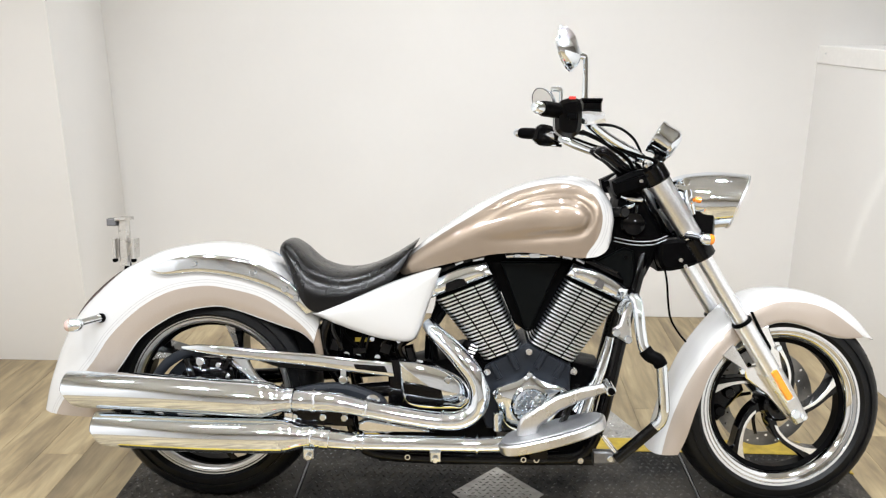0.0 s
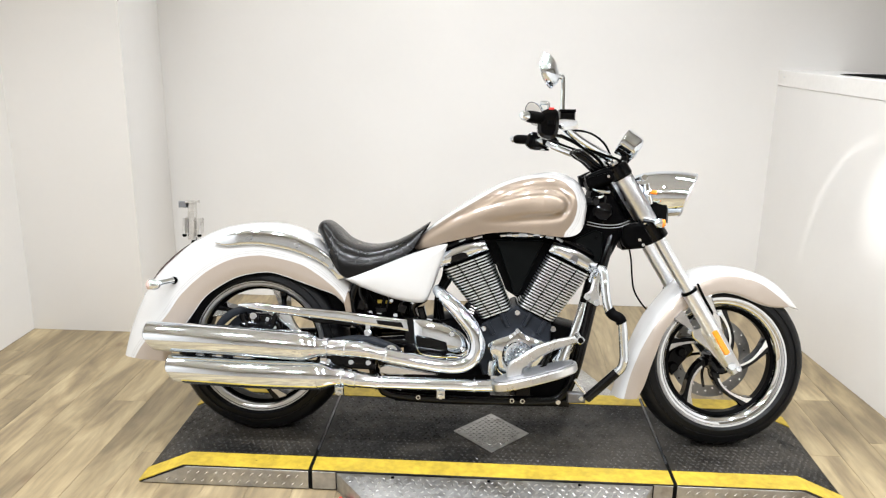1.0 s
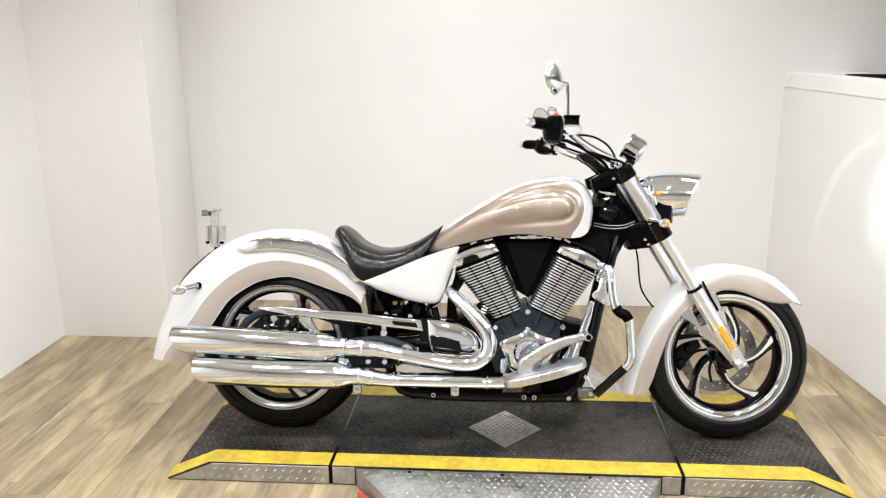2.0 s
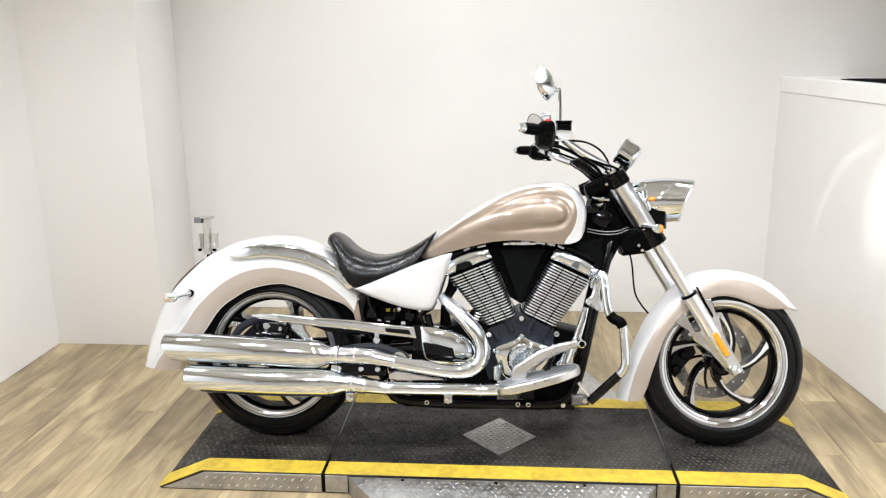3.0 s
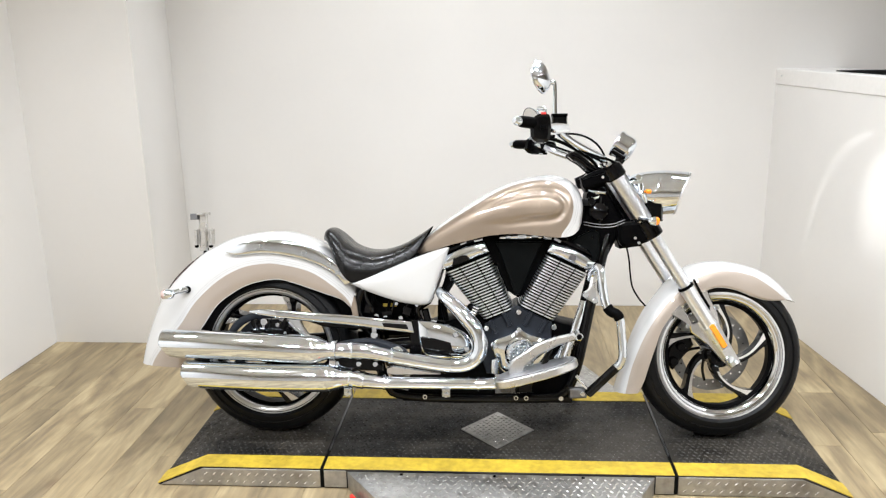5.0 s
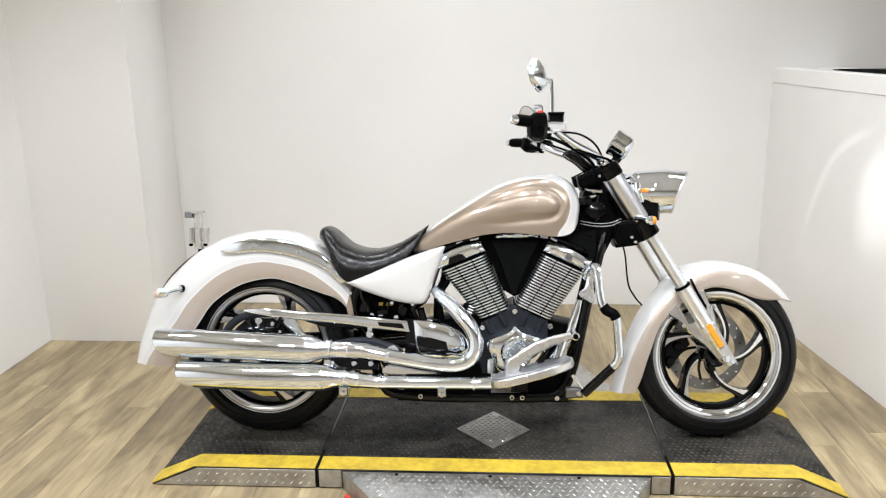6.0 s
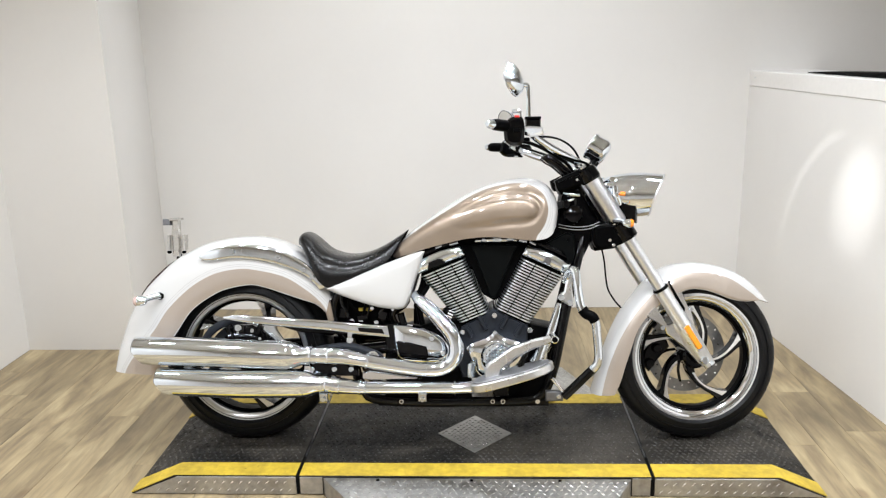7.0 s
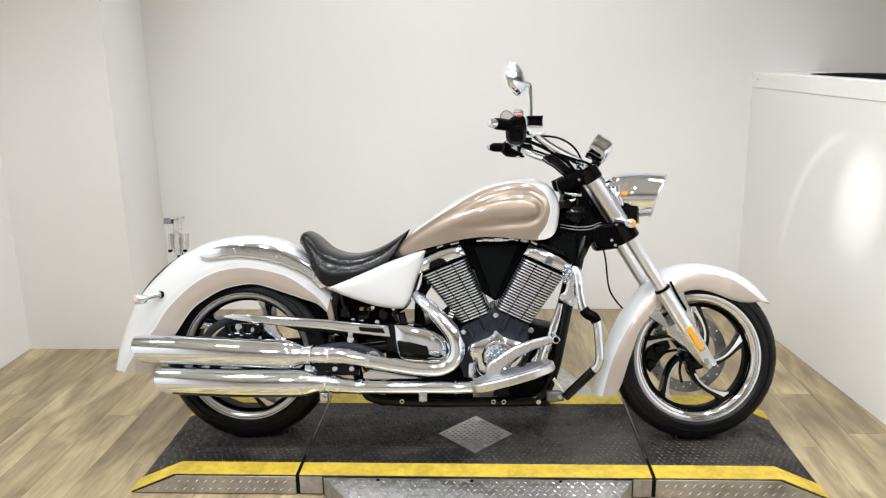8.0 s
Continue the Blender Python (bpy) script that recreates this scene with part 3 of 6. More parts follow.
bm = bmesh.new()
di = np.array(DIAMOND)
for i in range(-9, 9):
    for j in range(-13, 9):
        x, y = i * 0.022 + (j % 2) * 0.011, j * 0.015
        if field(np.array([x]), np.array([y]), di)[0] > 0.012:
            studs(bm, [(pose(x, y, DECK + 0.0038), (i + j) % 2)], 0.016, 0.005, 0.0014, 28)
part("treads", bm, M_STUD, diamond)["kind"] = "stuff"
bm = bmesh.new()
MP = 0.021
for i in range(-57, 58):
    for j in range(-12, 12):
        x, y = i * MP + (j % 2) * MP / 2, j * MP - 0.006
        if not (NEAR + 0.095 < y < FAR - 0.095) or min(abs(x - SEAM_L), abs(x - SEAM_R)) < 0.018 or field(np.array([x]), np.array([y]), di)[0] > -0.008:
            continue
        if abs(x) < RAMP - 0.005:
            m = pose(x, y, DECK - 0.0001)
        elif RAMP + 0.012 < abs(x) < TIP - 0.014:
            fall = (abs(x) - RAMP) * (DECK - 0.004) / (TIP - RAMP)
            m = pose(x, y, DECK - fall - 0.0001, 0, math.copysign(23.6, x), 0)
        else:
            continue
        studs(bm, [(m, (i + j) % 2)], 0.0185, 0.0092, 0.0021)
part("mat_treads", bm, M_MATSTUD, lift, "raised lozenges of the black rubber mat")["kind"] = "stuff"
bm = bmesh.new()
tube(bm, [(-0.488, -0.400, 0.011), (-0.478, -0.42, 0.011), (-0.466, -0.445, 0.011)], [0.007, 0.010, 0.009], sides=12)
tagged(link("hose_fitting", bm, M_RED), "small red plastic hose end lying on the floor", "hose end")

# ---- the motorcycle ----
bike = tagged(new("motorcycle"), "pearl white and taupe cruiser motorcycle leaning on its side stand", "motorcycle")
bike.matrix_basis = pose(0, -0.03, DECK - 0.0025, -10, 0, 0)
FW, RW = (0.816, 0.0, 0.306), (-0.838, 0.0, 0.3165)
# the front wheel, fork and fender are turned a little to the left
PIVOT = Matrix.Translation((0.785, 0, 0.2845))
STEER = PIVOT @ Matrix.Rotation(radians(5), 4, Vector((-0.532, 0, 0.847))) @ PIVOT.inverted()


def wheel(name, at, half, rim_r, r1, turn, label, deep=1.0):
    """A cast wheel: thing part with tyre, rim, hub and five swept spokes."""
    w = part(name, rod(bmesh.new(), (at[0], -0.05, at[2]), (at[0], 0.05, at[2]), 0.045, 28), M_BLACK, bike, label)
    ax = (0, 1, 0)
    r0 = rim_r - 0.004
    prof = [(r0, -half * 0.80)]
    for a in np.linspace(-1, 1, 25):
        prof.append((r0 + 0.012 + (r1 - r0 - 0.012) * (1 - abs(a) ** 2.6) ** 0.42, half * a))
    prof += [(r0, half * 0.80), (r0 - 0.02, half * 0.6), (r0 - 0.02, -half * 0.6)]
    part("tyre", lathe(bmesh.new(), prof, at, ax, 96, close=True), M_TYRE, w, "black road tyre")
    for ring_r, ring_y in ((r0 + 0.016, 0.965), (r0 + 0.034, 0.985)):
        for sd in (-1, 1):
            part("sidewall_ring", lathe(bmesh.new(), [(ring_r - 0.0018, sd * half * (ring_y - 0.03)), (ring_r - 0.0012, sd * half * (ring_y + 0.022)), (ring_r + 0.0012, sd * half * (ring_y + 0.022)), (ring_r + 0.0018, sd * half * (ring_y - 0.03))], at, ax, 96, close=True), M_TYRE, w)
    # tread grooves
    bm = bmesh.new()
    for k in range(44):
        a = k * 2 * math.pi / 44
        for s in (-1, 1):
            pts = []
            for u in np.linspace(0.25, 0.80, 5):
                rad = r0 + 0.012 + (r1 - r0 - 0.012) * (1 - u ** 2.6) ** 0.42 - 0.0008
                b = a + u * 0.16 + (0.07 if s > 0 else 0)
                pts.append((at[0] + rad * math.cos(b), s * half * u, at[2] + rad * math.sin(b)))
            tube(bm, pts, 0.0015, sides=4, smooth=False)
    part("tread", bm, M_GAP, w)["kind"] = "stuff"
    lip = rim_r
    face = [(-0.002, 0.86), (-0.0085, 0.855), (-0.0095, 0.79), (-0.0115, 0.79), (-0.0125, 0.83), (-0.0190, 0.80), (-0.0200, 0.75), (-0.0225, 0.75), (-0.0235, 0.78), (-0.0300, 0.72), (-0.0355, 0.60), (-0.0385, 0.46), (-0.0395, 0.3)]
    if deep < 1.0:
        face = [(-0.002, 0.84), (-0.008, 0.835), (-0.010, 0.76), (-0.013, 0.76), (-0.015, 0.82), (-0.022, 0.815), (-0.023, 0.78), (-0.026, 0.78), (-0.027, 0.80), (-0.036, 0.775), (-0.040, 0.72), (-0.042, 0.50), (-0.043, 0.3)]
    prof = [(lip - 0.004, -half * 0.70), (lip + 0.002, -half * 0.72), (lip + 0.002, -half * 0.80)] + [(lip + d * deep, -half * w) for d, w in face]
    prof += [(lip + d * deep * 0.75, half * w) for d, w in face[:6][::-1]] + [(lip + 0.002, half * 0.8), (lip + 0.002, half * 0.72), (lip - 0.004, half * 0.70)]
    part("rim", lathe(bmesh.new(), prof, at, ax, 96, close=True), M_RIM if deep == 1.0 else M_RIM_REAR, w, "polished bright rim lip")
    inner = lip + face[-1][0] * deep
    ring = [(inner, -half * 0.48), (inner, half * 0.30), (inner - 0.008, half * 0.24), (inner - 0.011, -half * 0.40)]
    part("inner_ring", lathe(bmesh.new(), ring, at, ax, 96, close=True), M_DULL, w, "gloss black inner rim")

    def spoke_line(r, base):
        u = (r - 0.03) / (inner - 0.03)
        return base - radians(58) * (1 - u) ** 1.35

    wide = [(0.030, 0.034), (0.07, 0.026), (0.12, 0.025), (0.16, 0.032), (inner - 0.004, 0.058)]
    for k in range(5):
        base = radians(turn + 72 * k)
        for tag in ("spoke", "spoke_face"):
            lo, hi = [], []
            for r in np.linspace(0.034 if tag == "spoke" else 0.062, inner - (0.003 if tag == "spoke" else 0.008), 14):
                wd = np.interp(r, [q[0] for q in wide], [q[1] for q in wide])
                b = spoke_line(r, base)
                c = np.array([math.cos(b), math.sin(b)]) * r
                nr = np.array([-math.sin(b), math.cos(b)])
                if tag == "spoke":
                    lo.append(c - nr * wd * 0.5)
                    hi.append(c + nr * wd * 0.5)
                else:
                    lo.append(c + nr * wd * (0.12 - 0.22 * (r / inner) ** 2))
                    hi.append(c + nr * wd * 0.46)
            out = [(at[0] + p[0], at[2] + p[1]) for p in lo + hi[::-1]]
            y = half * (0.36 if deep == 1.0 else 0.44)
            if tag == "spoke":
                part("spoke", plate(bmesh.new(), out, -y, y, 0.003), M_BLACK, w)
            else:
                part("spoke", plate(bmesh.new(), out, -y - 0.0015, -y + 0.003, 0.0008), M_POLISH if name == "front_wheel" else M_BRACKET, w, "machined spoke face")
    return w


fw = wheel("front_wheel", FW, 0.062, 0.235, 0.303, 92, "five-spoke black cast front wheel with a chrome rim")
rw = wheel("rear_wheel", RW, 0.088, 0.240, 0.3175, 74, "five-spoke black cast rear wheel with a bright rim edge", 0.55)
for w, at, y, r, mt in ((fw, FW, 0.066, 0.150, M_DISC), (rw, RW, -0.098, 0.135, M_GREY)):
    disc = part("brake_disc", lathe(bmesh.new(), [(r, y - 0.002), (r, y + 0.002), (r - 0.042, y + 0.002), (r - 0.042, y - 0.002)], at, (0, 1, 0), 64, close=True), mt, w, "drilled steel brake disc")
    bm = bmesh.new()
    for k in range(30):
        a = k * 2 * math.pi / 30
        rr = r - (0.010, 0.022, 0.032)[k % 3]
        p = Vector((at[0] + rr * math.cos(a), y, at[2] + rr * math.sin(a)))
        rod(bm, p - Vector((0, 0.0026, 0)), p + Vector((0, 0.0026, 0)), 0.0038, 8)
    # solid plugs for holes; front ones bright for the lit floor seen behind
    part("drill_hole_plug", bm, M_POLISH if w is fw else M_GAP, w)["kind"] = "stuff"
    bm = bmesh.new()
    for k in range(5):
        a = radians(20 + 72 * k)
        tube(bm, [(at[0] + q * math.cos(a + s), y, at[2] + q * math.sin(a + s)) for q, s in ((0.04, 0), (0.075, 0.22), (r - 0.035, 0.42))], 0.0055, sides=8)
    part("disc_carrier", bm, M_BLACK, w)
part("axle_nut", rod(bmesh.new(), (FW[0] + 0.006, -0.135, FW[2]), (FW[0] + 0.006, -0.10, FW[2]), 0.014, 18), M_CHROME, fw, "chrome axle nut")
bm = bmesh.new()
plate(bm, [(0.672, 0.235), (0.70, 0.275), (0.75, 0.33), (0.735, 0.365), (0.69, 0.355), (0.655, 0.32), (0.645, 0.27)], 0.045, 0.10, 0.006)
for px, pz in ((0.672, 0.27), (0.70, 0.325)):
    rod(bm, (px, 0.03, pz), (px, 0.06, pz), 0.017, 16)
part("brake_caliper", bm, M_BLACK, bike, "gloss black brake caliper", m=STEER)


# ---- fenders ----
def fender(name, outer, inner, half, tone_line, label, n=3.2, thick=0.003, paint=M_PAINT):
    """A deep fender: outer and inner run along the crown and the skirt's edge in side view; half is the half width along it."""
    N, A = 110, 61
    po, pi_ = smooth_line(outer, N), smooth_line(inner, N)
    hw = np.interp(np.linspace(0, 1, N), np.linspace(0, 1, len(half)), half)
    grid, tone = [], []
    line = np.vstack([smooth_line(tone_line, 90), pi_[::-1] + (pi_[::-1] - po[::-1]) * 0.4])
    for i in range(N):
        row = []
        for a in np.linspace(0, math.pi, A):
            f = math.sin(a) ** (2 / n)
            c = math.cos(a)
            y = -math.copysign(abs(c) ** (2 / n), c) * hw[i]
            p = pi_[i] + (po[i] - pi_[i]) * f
            row.append((p[0], y, p[1]))
        grid.append(row)
    pts = np.array(grid)
    tone = field(pts[:, :, 0], pts[:, :, 2], line)
    cy = np.abs(pts[:, :, 1])
    bm = bmesh.new()
    skin(bm, grid)
    bm.verts.index_update()
    nv = N * A
    mid = pts.mean(axis=(0, 1))
    ins = []
    for i in range(N):
        row = []
        for j in range(A):
            p = Vector(grid[i][j])
            q = Vector((*(pi_[i]), 0))
            row.append((p.x + (pi_[i][0] - po[i][0]) * 0.02, p.y * (1 - thick / max(hw[i], 0.01)), p.z + (pi_[i][1] - po[i][1]) * 0.03))
        ins.append(row)
    skin(bm, ins)
    vs = list(bm.verts)

    def rim(a, b):
        for k in range(len(a) - 1):
            bm.faces.new((a[k], a[k + 1], b[k + 1], b[k]))
    for j in (0, A - 1):
        rim([vs[i * A + j] for i in range(N)], [vs[nv + i * A + j] for i in range(N)])
    for i in (0, N - 1):
        rim([vs[i * A + j] for j in range(A)], [vs[nv + i * A + j] for j in range(A)])
    ob = part(name, bm, paint, bike, label, angle=60)
    paint_tone(ob, np.concatenate([tone.ravel(), np.full(nv, -0.1)]))
    return ob, po, hw


REAR_OUT = [(-1.350, 0.268), (-1.326, 0.362), (-1.277, 0.487), (-1.229, 0.562), (-1.172, 0.622), (-1.103, 0.682), (-1.047, 0.713), (-0.980, 0.742), (-0.892, 0.760), (-0.825, 0.764), (-0.760, 0.759), (-0.696, 0.740), (-0.630, 0.704), (-0.56, 0.645), (-0.505, 0.565)]
REAR_IN = [(-1.153, 0.261), (-1.143, 0.306), (-1.111, 0.378), (-1.071, 0.438), (-1.023, 0.503), (-0.955, 0.553), (-0.890, 0.583), (-0.801, 0.598), (-0.738, 0.586), (-0.675, 0.565), (-0.612, 0.542), (-0.560, 0.522), (-0.525, 0.490)]
REAR_TONE = [(-1.300, 0.225), (-1.276, 0.285), (-1.239, 0.337), (-1.163, 0.428), (-1.107, 0.507), (-1.019, 0.588), (-0.931, 0.635), (-0.843, 0.652), (-0.779, 0.648), (-0.674, 0.622), (-0.590, 0.569), (-0.535, 0.517), (-0.518, 0.470)]
rear_fender, rear_crown, rear_half = fender("rear_fender", REAR_OUT, REAR_IN, [0.122, 0.124, 0.124, 0.124, 0.122, 0.115], REAR_TONE, "long white rear fender with a light-brightened taupe panel round the wheel", paint=M_PAINT_LIT)
FRONT_OUT = [(1.098, 0.496), (1.043, 0.562), (0.978, 0.609), (0.893, 0.639), (0.808, 0.649), (0.722, 0.636), (0.656, 0.592), (0.592, 0.520), (0.538, 0.440), (0.490, 0.332), (0.458, 0.225), (0.442, 0.172)]
FRONT_IN = [(1.068, 0.508), (0.994, 0.508), (0.933, 0.522), (0.852, 0.552), (0.780, 0.558), (0.709, 0.527), (0.649, 0.481), (0.598, 0.419), (0.570, 0.347), (0.549, 0.286), (0.530, 0.225), (0.508, 0.178)]
FRONT_TONE = [(1.060, 0.505), (1.002, 0.550), (0.929, 0.595), (0.850, 0.614), (0.772, 0.610), (0.690, 0.572), (0.604, 0.490), (0.541, 0.395), (0.496, 0.290), (0.468, 0.19), (0.457, 0.14)]
front_fender = fender("front_fender", FRONT_OUT, FRONT_IN, [0.045, 0.080, 0.088, 0.090, 0.090, 0.088], FRONT_TONE, "deep white front fender with a light-brightened taupe lower panel", n=2.7, paint=M_PAINT_FRONT)[0]
front_fender.matrix_basis = fw.matrix_basis = STEER
# chrome strut along the rear fender
STRUT = [(-0.990, 0.698), (-0.923, 0.728), (-0.838, 0.741), (-0.733, 0.733), (-0.670, 0.713), (-0.587, 0.665), (-0.520, 0.585), (-0.545, 0.575), (-0.588, 0.620), (-0.650, 0.652), (-0.734, 0.677), (-0.839, 0.691), (-0.940, 0.683), (-0.975, 0.690)]
for s in (-1, 1):
    strut = part("fender_strut", ribbon(bmesh.new(), STRUT[:7], [STRUT[0]] + STRUT[:6:-1], s * 0.121, s * 0.011, across=17, power=0.35), M_CHROME, bike, "curved chrome fender strut")
    for px, pz in ((-0.858, 0.716), (-0.690, 0.694), (-0.60, 0.648), (-0.568, 0.622)):
        part("bolt", rod(bmesh.new(), (px, s * 0.133, pz), (px, s * 0.141, pz), 0.009, 14), M_CHROME, strut)
# tail light strip on the crown
bm = bmesh.new()
rows = []
for i in range(22, 47):
    c, h = rear_crown[i], rear_half[i]
    d = rear_crown[i + 1] - rear_crown[i - 1]
    nn = np.array([-d[1], d[0]]) / np.linalg.norm(d)
    nn = nn if nn[1] > 0 else -nn
    e = 0.011 * math.sin((i - 22) / 24 * math.pi) ** 0.5
    rows.append([(c[0] + nn[0] * (k[1] * e - 0.002), k[0], c[1] + nn[1] * (k[1] * e - 0.002)) for k in ((-0.028, 0), (-0.022, 1), (0.022, 1), (0.028, 0))])
skin(bm, rows)
part("tail_light", bm, M_REDLENS, bike, "thin dark red tail light strip")


def turn_signal(at, facing, root, lens, shade, k=1.0):
    """A chrome bullet indicator with a lens and a stalk."""
    f = Vector((facing, 0, 0))
    b = lathe(bmesh.new(), [(k * r, k * h) for r, h in ((0.0005, -0.026), (0.010, -0.023), (0.017, -0.014), (0.0195, 0.0), (0.0195, 0.008), (0.017, 0.010))], at, f, 24)
    sig = part("turn_signal", b, M_CHROME, bike, "chrome bullet turn signal with " + shade)
    part("lens", lathe(bmesh.new(), [(k * r, k * h) for r, h in ((0.0185, 0.008), (0.018, 0.016), (0.013, 0.023), (0.0005, 0.026))], at, f, 24), lens, sig, shade)
    part("stalk", tube(bmesh.new(), [at, ((at[0] + root[0]) / 2, (at[1] + root[1]) / 2, (at[2] + root[2]) / 2 + 0.001), root], [0.011, 0.010, 0.011], sides=12), M_CHROME, sig)
    part("stalk_boot", rod(bmesh.new(), root, (root[0], root[1] * 0.85, root[2] - 0.004), 0.0135, 14), M_DULL, sig)


turn_signal((-1.183, -0.182, 0.546), -1, (-1.136, -0.126, 0.556), M_CLEAR, "a pale reddish lens")
turn_signal((-1.180, 0.178, 0.549), -1, (-1.108, 0.128, 0.562), M_CLEAR, "a pale reddish lens")
turn_signal((0.548, -0.185, 0.806), 1, (0.512, -0.125, 0.812), M_AMBER, "an amber lens", 0.8)
turn_signal((0.548, 0.185, 0.806), 1, (0.512, 0.125, 0.812), M_AMBER, "an amber lens", 0.8)

# number plate bracket on the fender
brk = part("plate_bracket", block(bmesh.new(), -1.127, -1.096, -0.012, 0.012, 0.690, 0.832, 0.006), M_BRACKET, bike, "upright brushed metal number plate bracket")
part("bracket_foot", tube(bmesh.new(), [(-1.105, 0, 0.70), (-1.105, 0, 0.680), (-1.112, 0, 0.655)], [0.010, 0.011, 0.016]), M_DULL, brk)
for x0 in (-1.142, -1.086):
    part("side_bar", block(bmesh.new(), x0 + 0.001, x0 + 0.010, -0.022, 0.022, 0.714, 0.772, 0.002), M_BRACKET, brk)
    part("knob", lathe(bmesh.new(), [(0.0005, 0), (0.008, 0), (0.008, -0.007), (0.004, -0.010), (0.0005, -0.010)], (x0 + 0.005, -0.012, 0.712), (0, 0, 1), 14), M_DULL, brk)
part("lamp_housing", block(bmesh.new(), -1.156, -1.127, -0.022, 0.022, 0.810, 0.832, 0.003), M_BOARD, brk, "small dark plate lamp")
part("bracket_top", block(bmesh.new(), -1.128, -1.094, -0.03, 0.03, 0.826, 0.836, 0.003), M_BRACKET, brk)


# ---- tank ----
TOP = [(-0.285, 0.700), (-0.262, 0.735), (-0.215, 0.778), (-0.182, 0.803), (-0.077, 0.875), (0.028, 0.930), (0.132, 0.962), (0.215, 0.968), (0.272, 0.950), (0.308, 0.908), (0.323, 0.850)]
LOW = [(-0.280, 0.685), (-0.262, 0.686), (-0.215, 0.700), (-0.174, 0.716), (-0.073, 0.744), (-0.012, 0.758), (0.069, 0.765), (0.149, 0.760), (0.229, 0.753), (0.285, 0.765), (0.318, 0.815)]
TONE_TANK = [(-0.300, 0.680), (-0.262, 0.730), (-0.173, 0.797), (-0.072, 0.860), (0.028, 0.918), (0.127, 0.946), (0.206, 0.945), (0.258, 0.914), (0.277, 0.862), (0.266, 0.805), (0.236, 0.760), (0.21, 0.70), (0.0, 0.66), (-0.2, 0.64)]
RIDGE = [(-0.10, 0.812), (-0.042, 0.846), (0.028, 0.884), (0.127, 0.910), (0.203, 0.907), (0.247, 0.872), (0.236, 0.828), (0.200, 0.812), (0.128, 0.806), (0.048, 0.796), (-0.04, 0.79)]
N, A = 190, 121
HALF_ARC = [-0.16 * w ** 1.6 for w in np.linspace(1, 0, 13)[:-1]] + [math.pi / 2 * w ** 1.5 for w in np.linspace(0, 1, 49)]
ARC = HALF_ARC + [math.pi - a for a in HALF_ARC[-2::-1]]
t_top, t_low = smooth_line(TOP, N), smooth_line(LOW, N)
t_half = np.interp(np.linspace(0, 1, N), [0, 0.05, 0.12, 0.3, 0.5, 0.7, 0.85, 0.93, 0.97, 1], [0.060, 0.085, 0.100, 0.127, 0.150, 0.163, 0.158, 0.140, 0.115, 0.03])
grid = []
for i in range(N):
    row = []
    for a in ARC:
        c, s = math.cos(a), math.sin(a)
        f = 0.36 + 0.64 * abs(s) ** 0.80 * (1 if s >= 0 else -2.6)
        y = -math.copysign(abs(c) ** 0.80, c) * t_half[i]
        x = t_low[i][0] + (t_top[i][0] - t_low[i][0]) * f
        z = t_low[i][1] + (t_top[i][1] - t_low[i][1]) * f
        row.append((x, y, z))
    grid.append(row)
pts = np.array(grid)
tank_tone = field(pts[:, :, 0], pts[:, :, 2], smooth_line(TONE_TANK + TONE_TANK[:1], 120)[:-1])
rd = field(pts[:, :, 0], pts[:, :, 2], smooth_line(RIDGE + RIDGE[:1], 120)[:-1])
fade = np.clip((pts[:, :, 0] + 0.07) / 0.22, 0, 1)
fade = fade * fade * (3 - 2 * fade)
groove = np.exp(-((rd - 0.002) / 0.0065) ** 2)
side = np.clip(np.abs(pts[:, :, 1]) / np.maximum(t_half[:, None], 1e-3) * 2 - 0.9, 0, 1)
side = side * side * (3 - 2 * side)
raise_ = ((0.5 - 0.5 * np.cos(np.pi * np.clip(rd / 0.026, 0, 1))) * 0.011 - groove * 0.010) * fade * side
pts[:, :, 1] += np.sign(pts[:, :, 1]) * raise_
for _ in range(5):
    mean = (pts[:-2, 1:-1] + pts[2:, 1:-1] + pts[1:-1, :-2] + pts[1:-1, 2:]) / 4
    pts[1:-1, 1:-1, 1] = 0.5 * pts[1:-1, 1:-1, 1] + 0.5 * mean[:, :, 1]
bm = bmesh.new()
skin(bm, pts)
tank = part("fuel_tank", bm, M_PAINT, bike, "teardrop white fuel tank with a taupe side panel", angle=70)
paint_tone(tank, tank_tone.ravel())
part("tank_floor", block(bmesh.new(), -0.08, 0.25, -0.10, 0.10, 0.752, 0.79, 0.01), M_DULL, tank)


# ---- seat ----
S_TOP = [(-0.640, 0.735), (-0.636, 0.765), (-0.618, 0.784), (-0.592, 0.772), (-0.562, 0.747), (-0.527, 0.714), (-0.462, 0.692), (-0.397, 0.696), (-0.333, 0.719), (-0.278, 0.751), (-0.232, 0.782)]
S_LOW = [(-0.615, 0.725), (-0.602, 0.705), (-0.588, 0.680), (-0.570, 0.648), (-0.548, 0.612), (-0.512, 0.580), (-0.46, 0.600), (-0.40, 0.622), (-0.330, 0.652), (-0.285, 0.690), (-0.238, 0.770)]
N, A = 80, 41
s_top, s_low = smooth_line(S_TOP, N), smooth_line(S_LOW, N)
s_half = np.interp(np.linspace(0, 1, N), [0, 0.04, 0.10, 0.25, 0.5, 0.7, 0.9, 1], [0.05, 0.085, 0.115, 0.150, 0.150, 0.122, 0.090, 0.055])
grid = []
for i in range(N):
    row = []
    for a in np.linspace(0, math.pi, A):
        c, s = math.cos(a), math.sin(a)
        f = abs(s) ** 0.72
        row.append((s_low[i][0] + (s_top[i][0] - s_low[i][0]) * f, -math.copysign(abs(c) ** 0.62, c) * s_half[i], s_low[i][1] + (s_top[i][1] - s_low[i][1]) * f))
    grid.append(row)
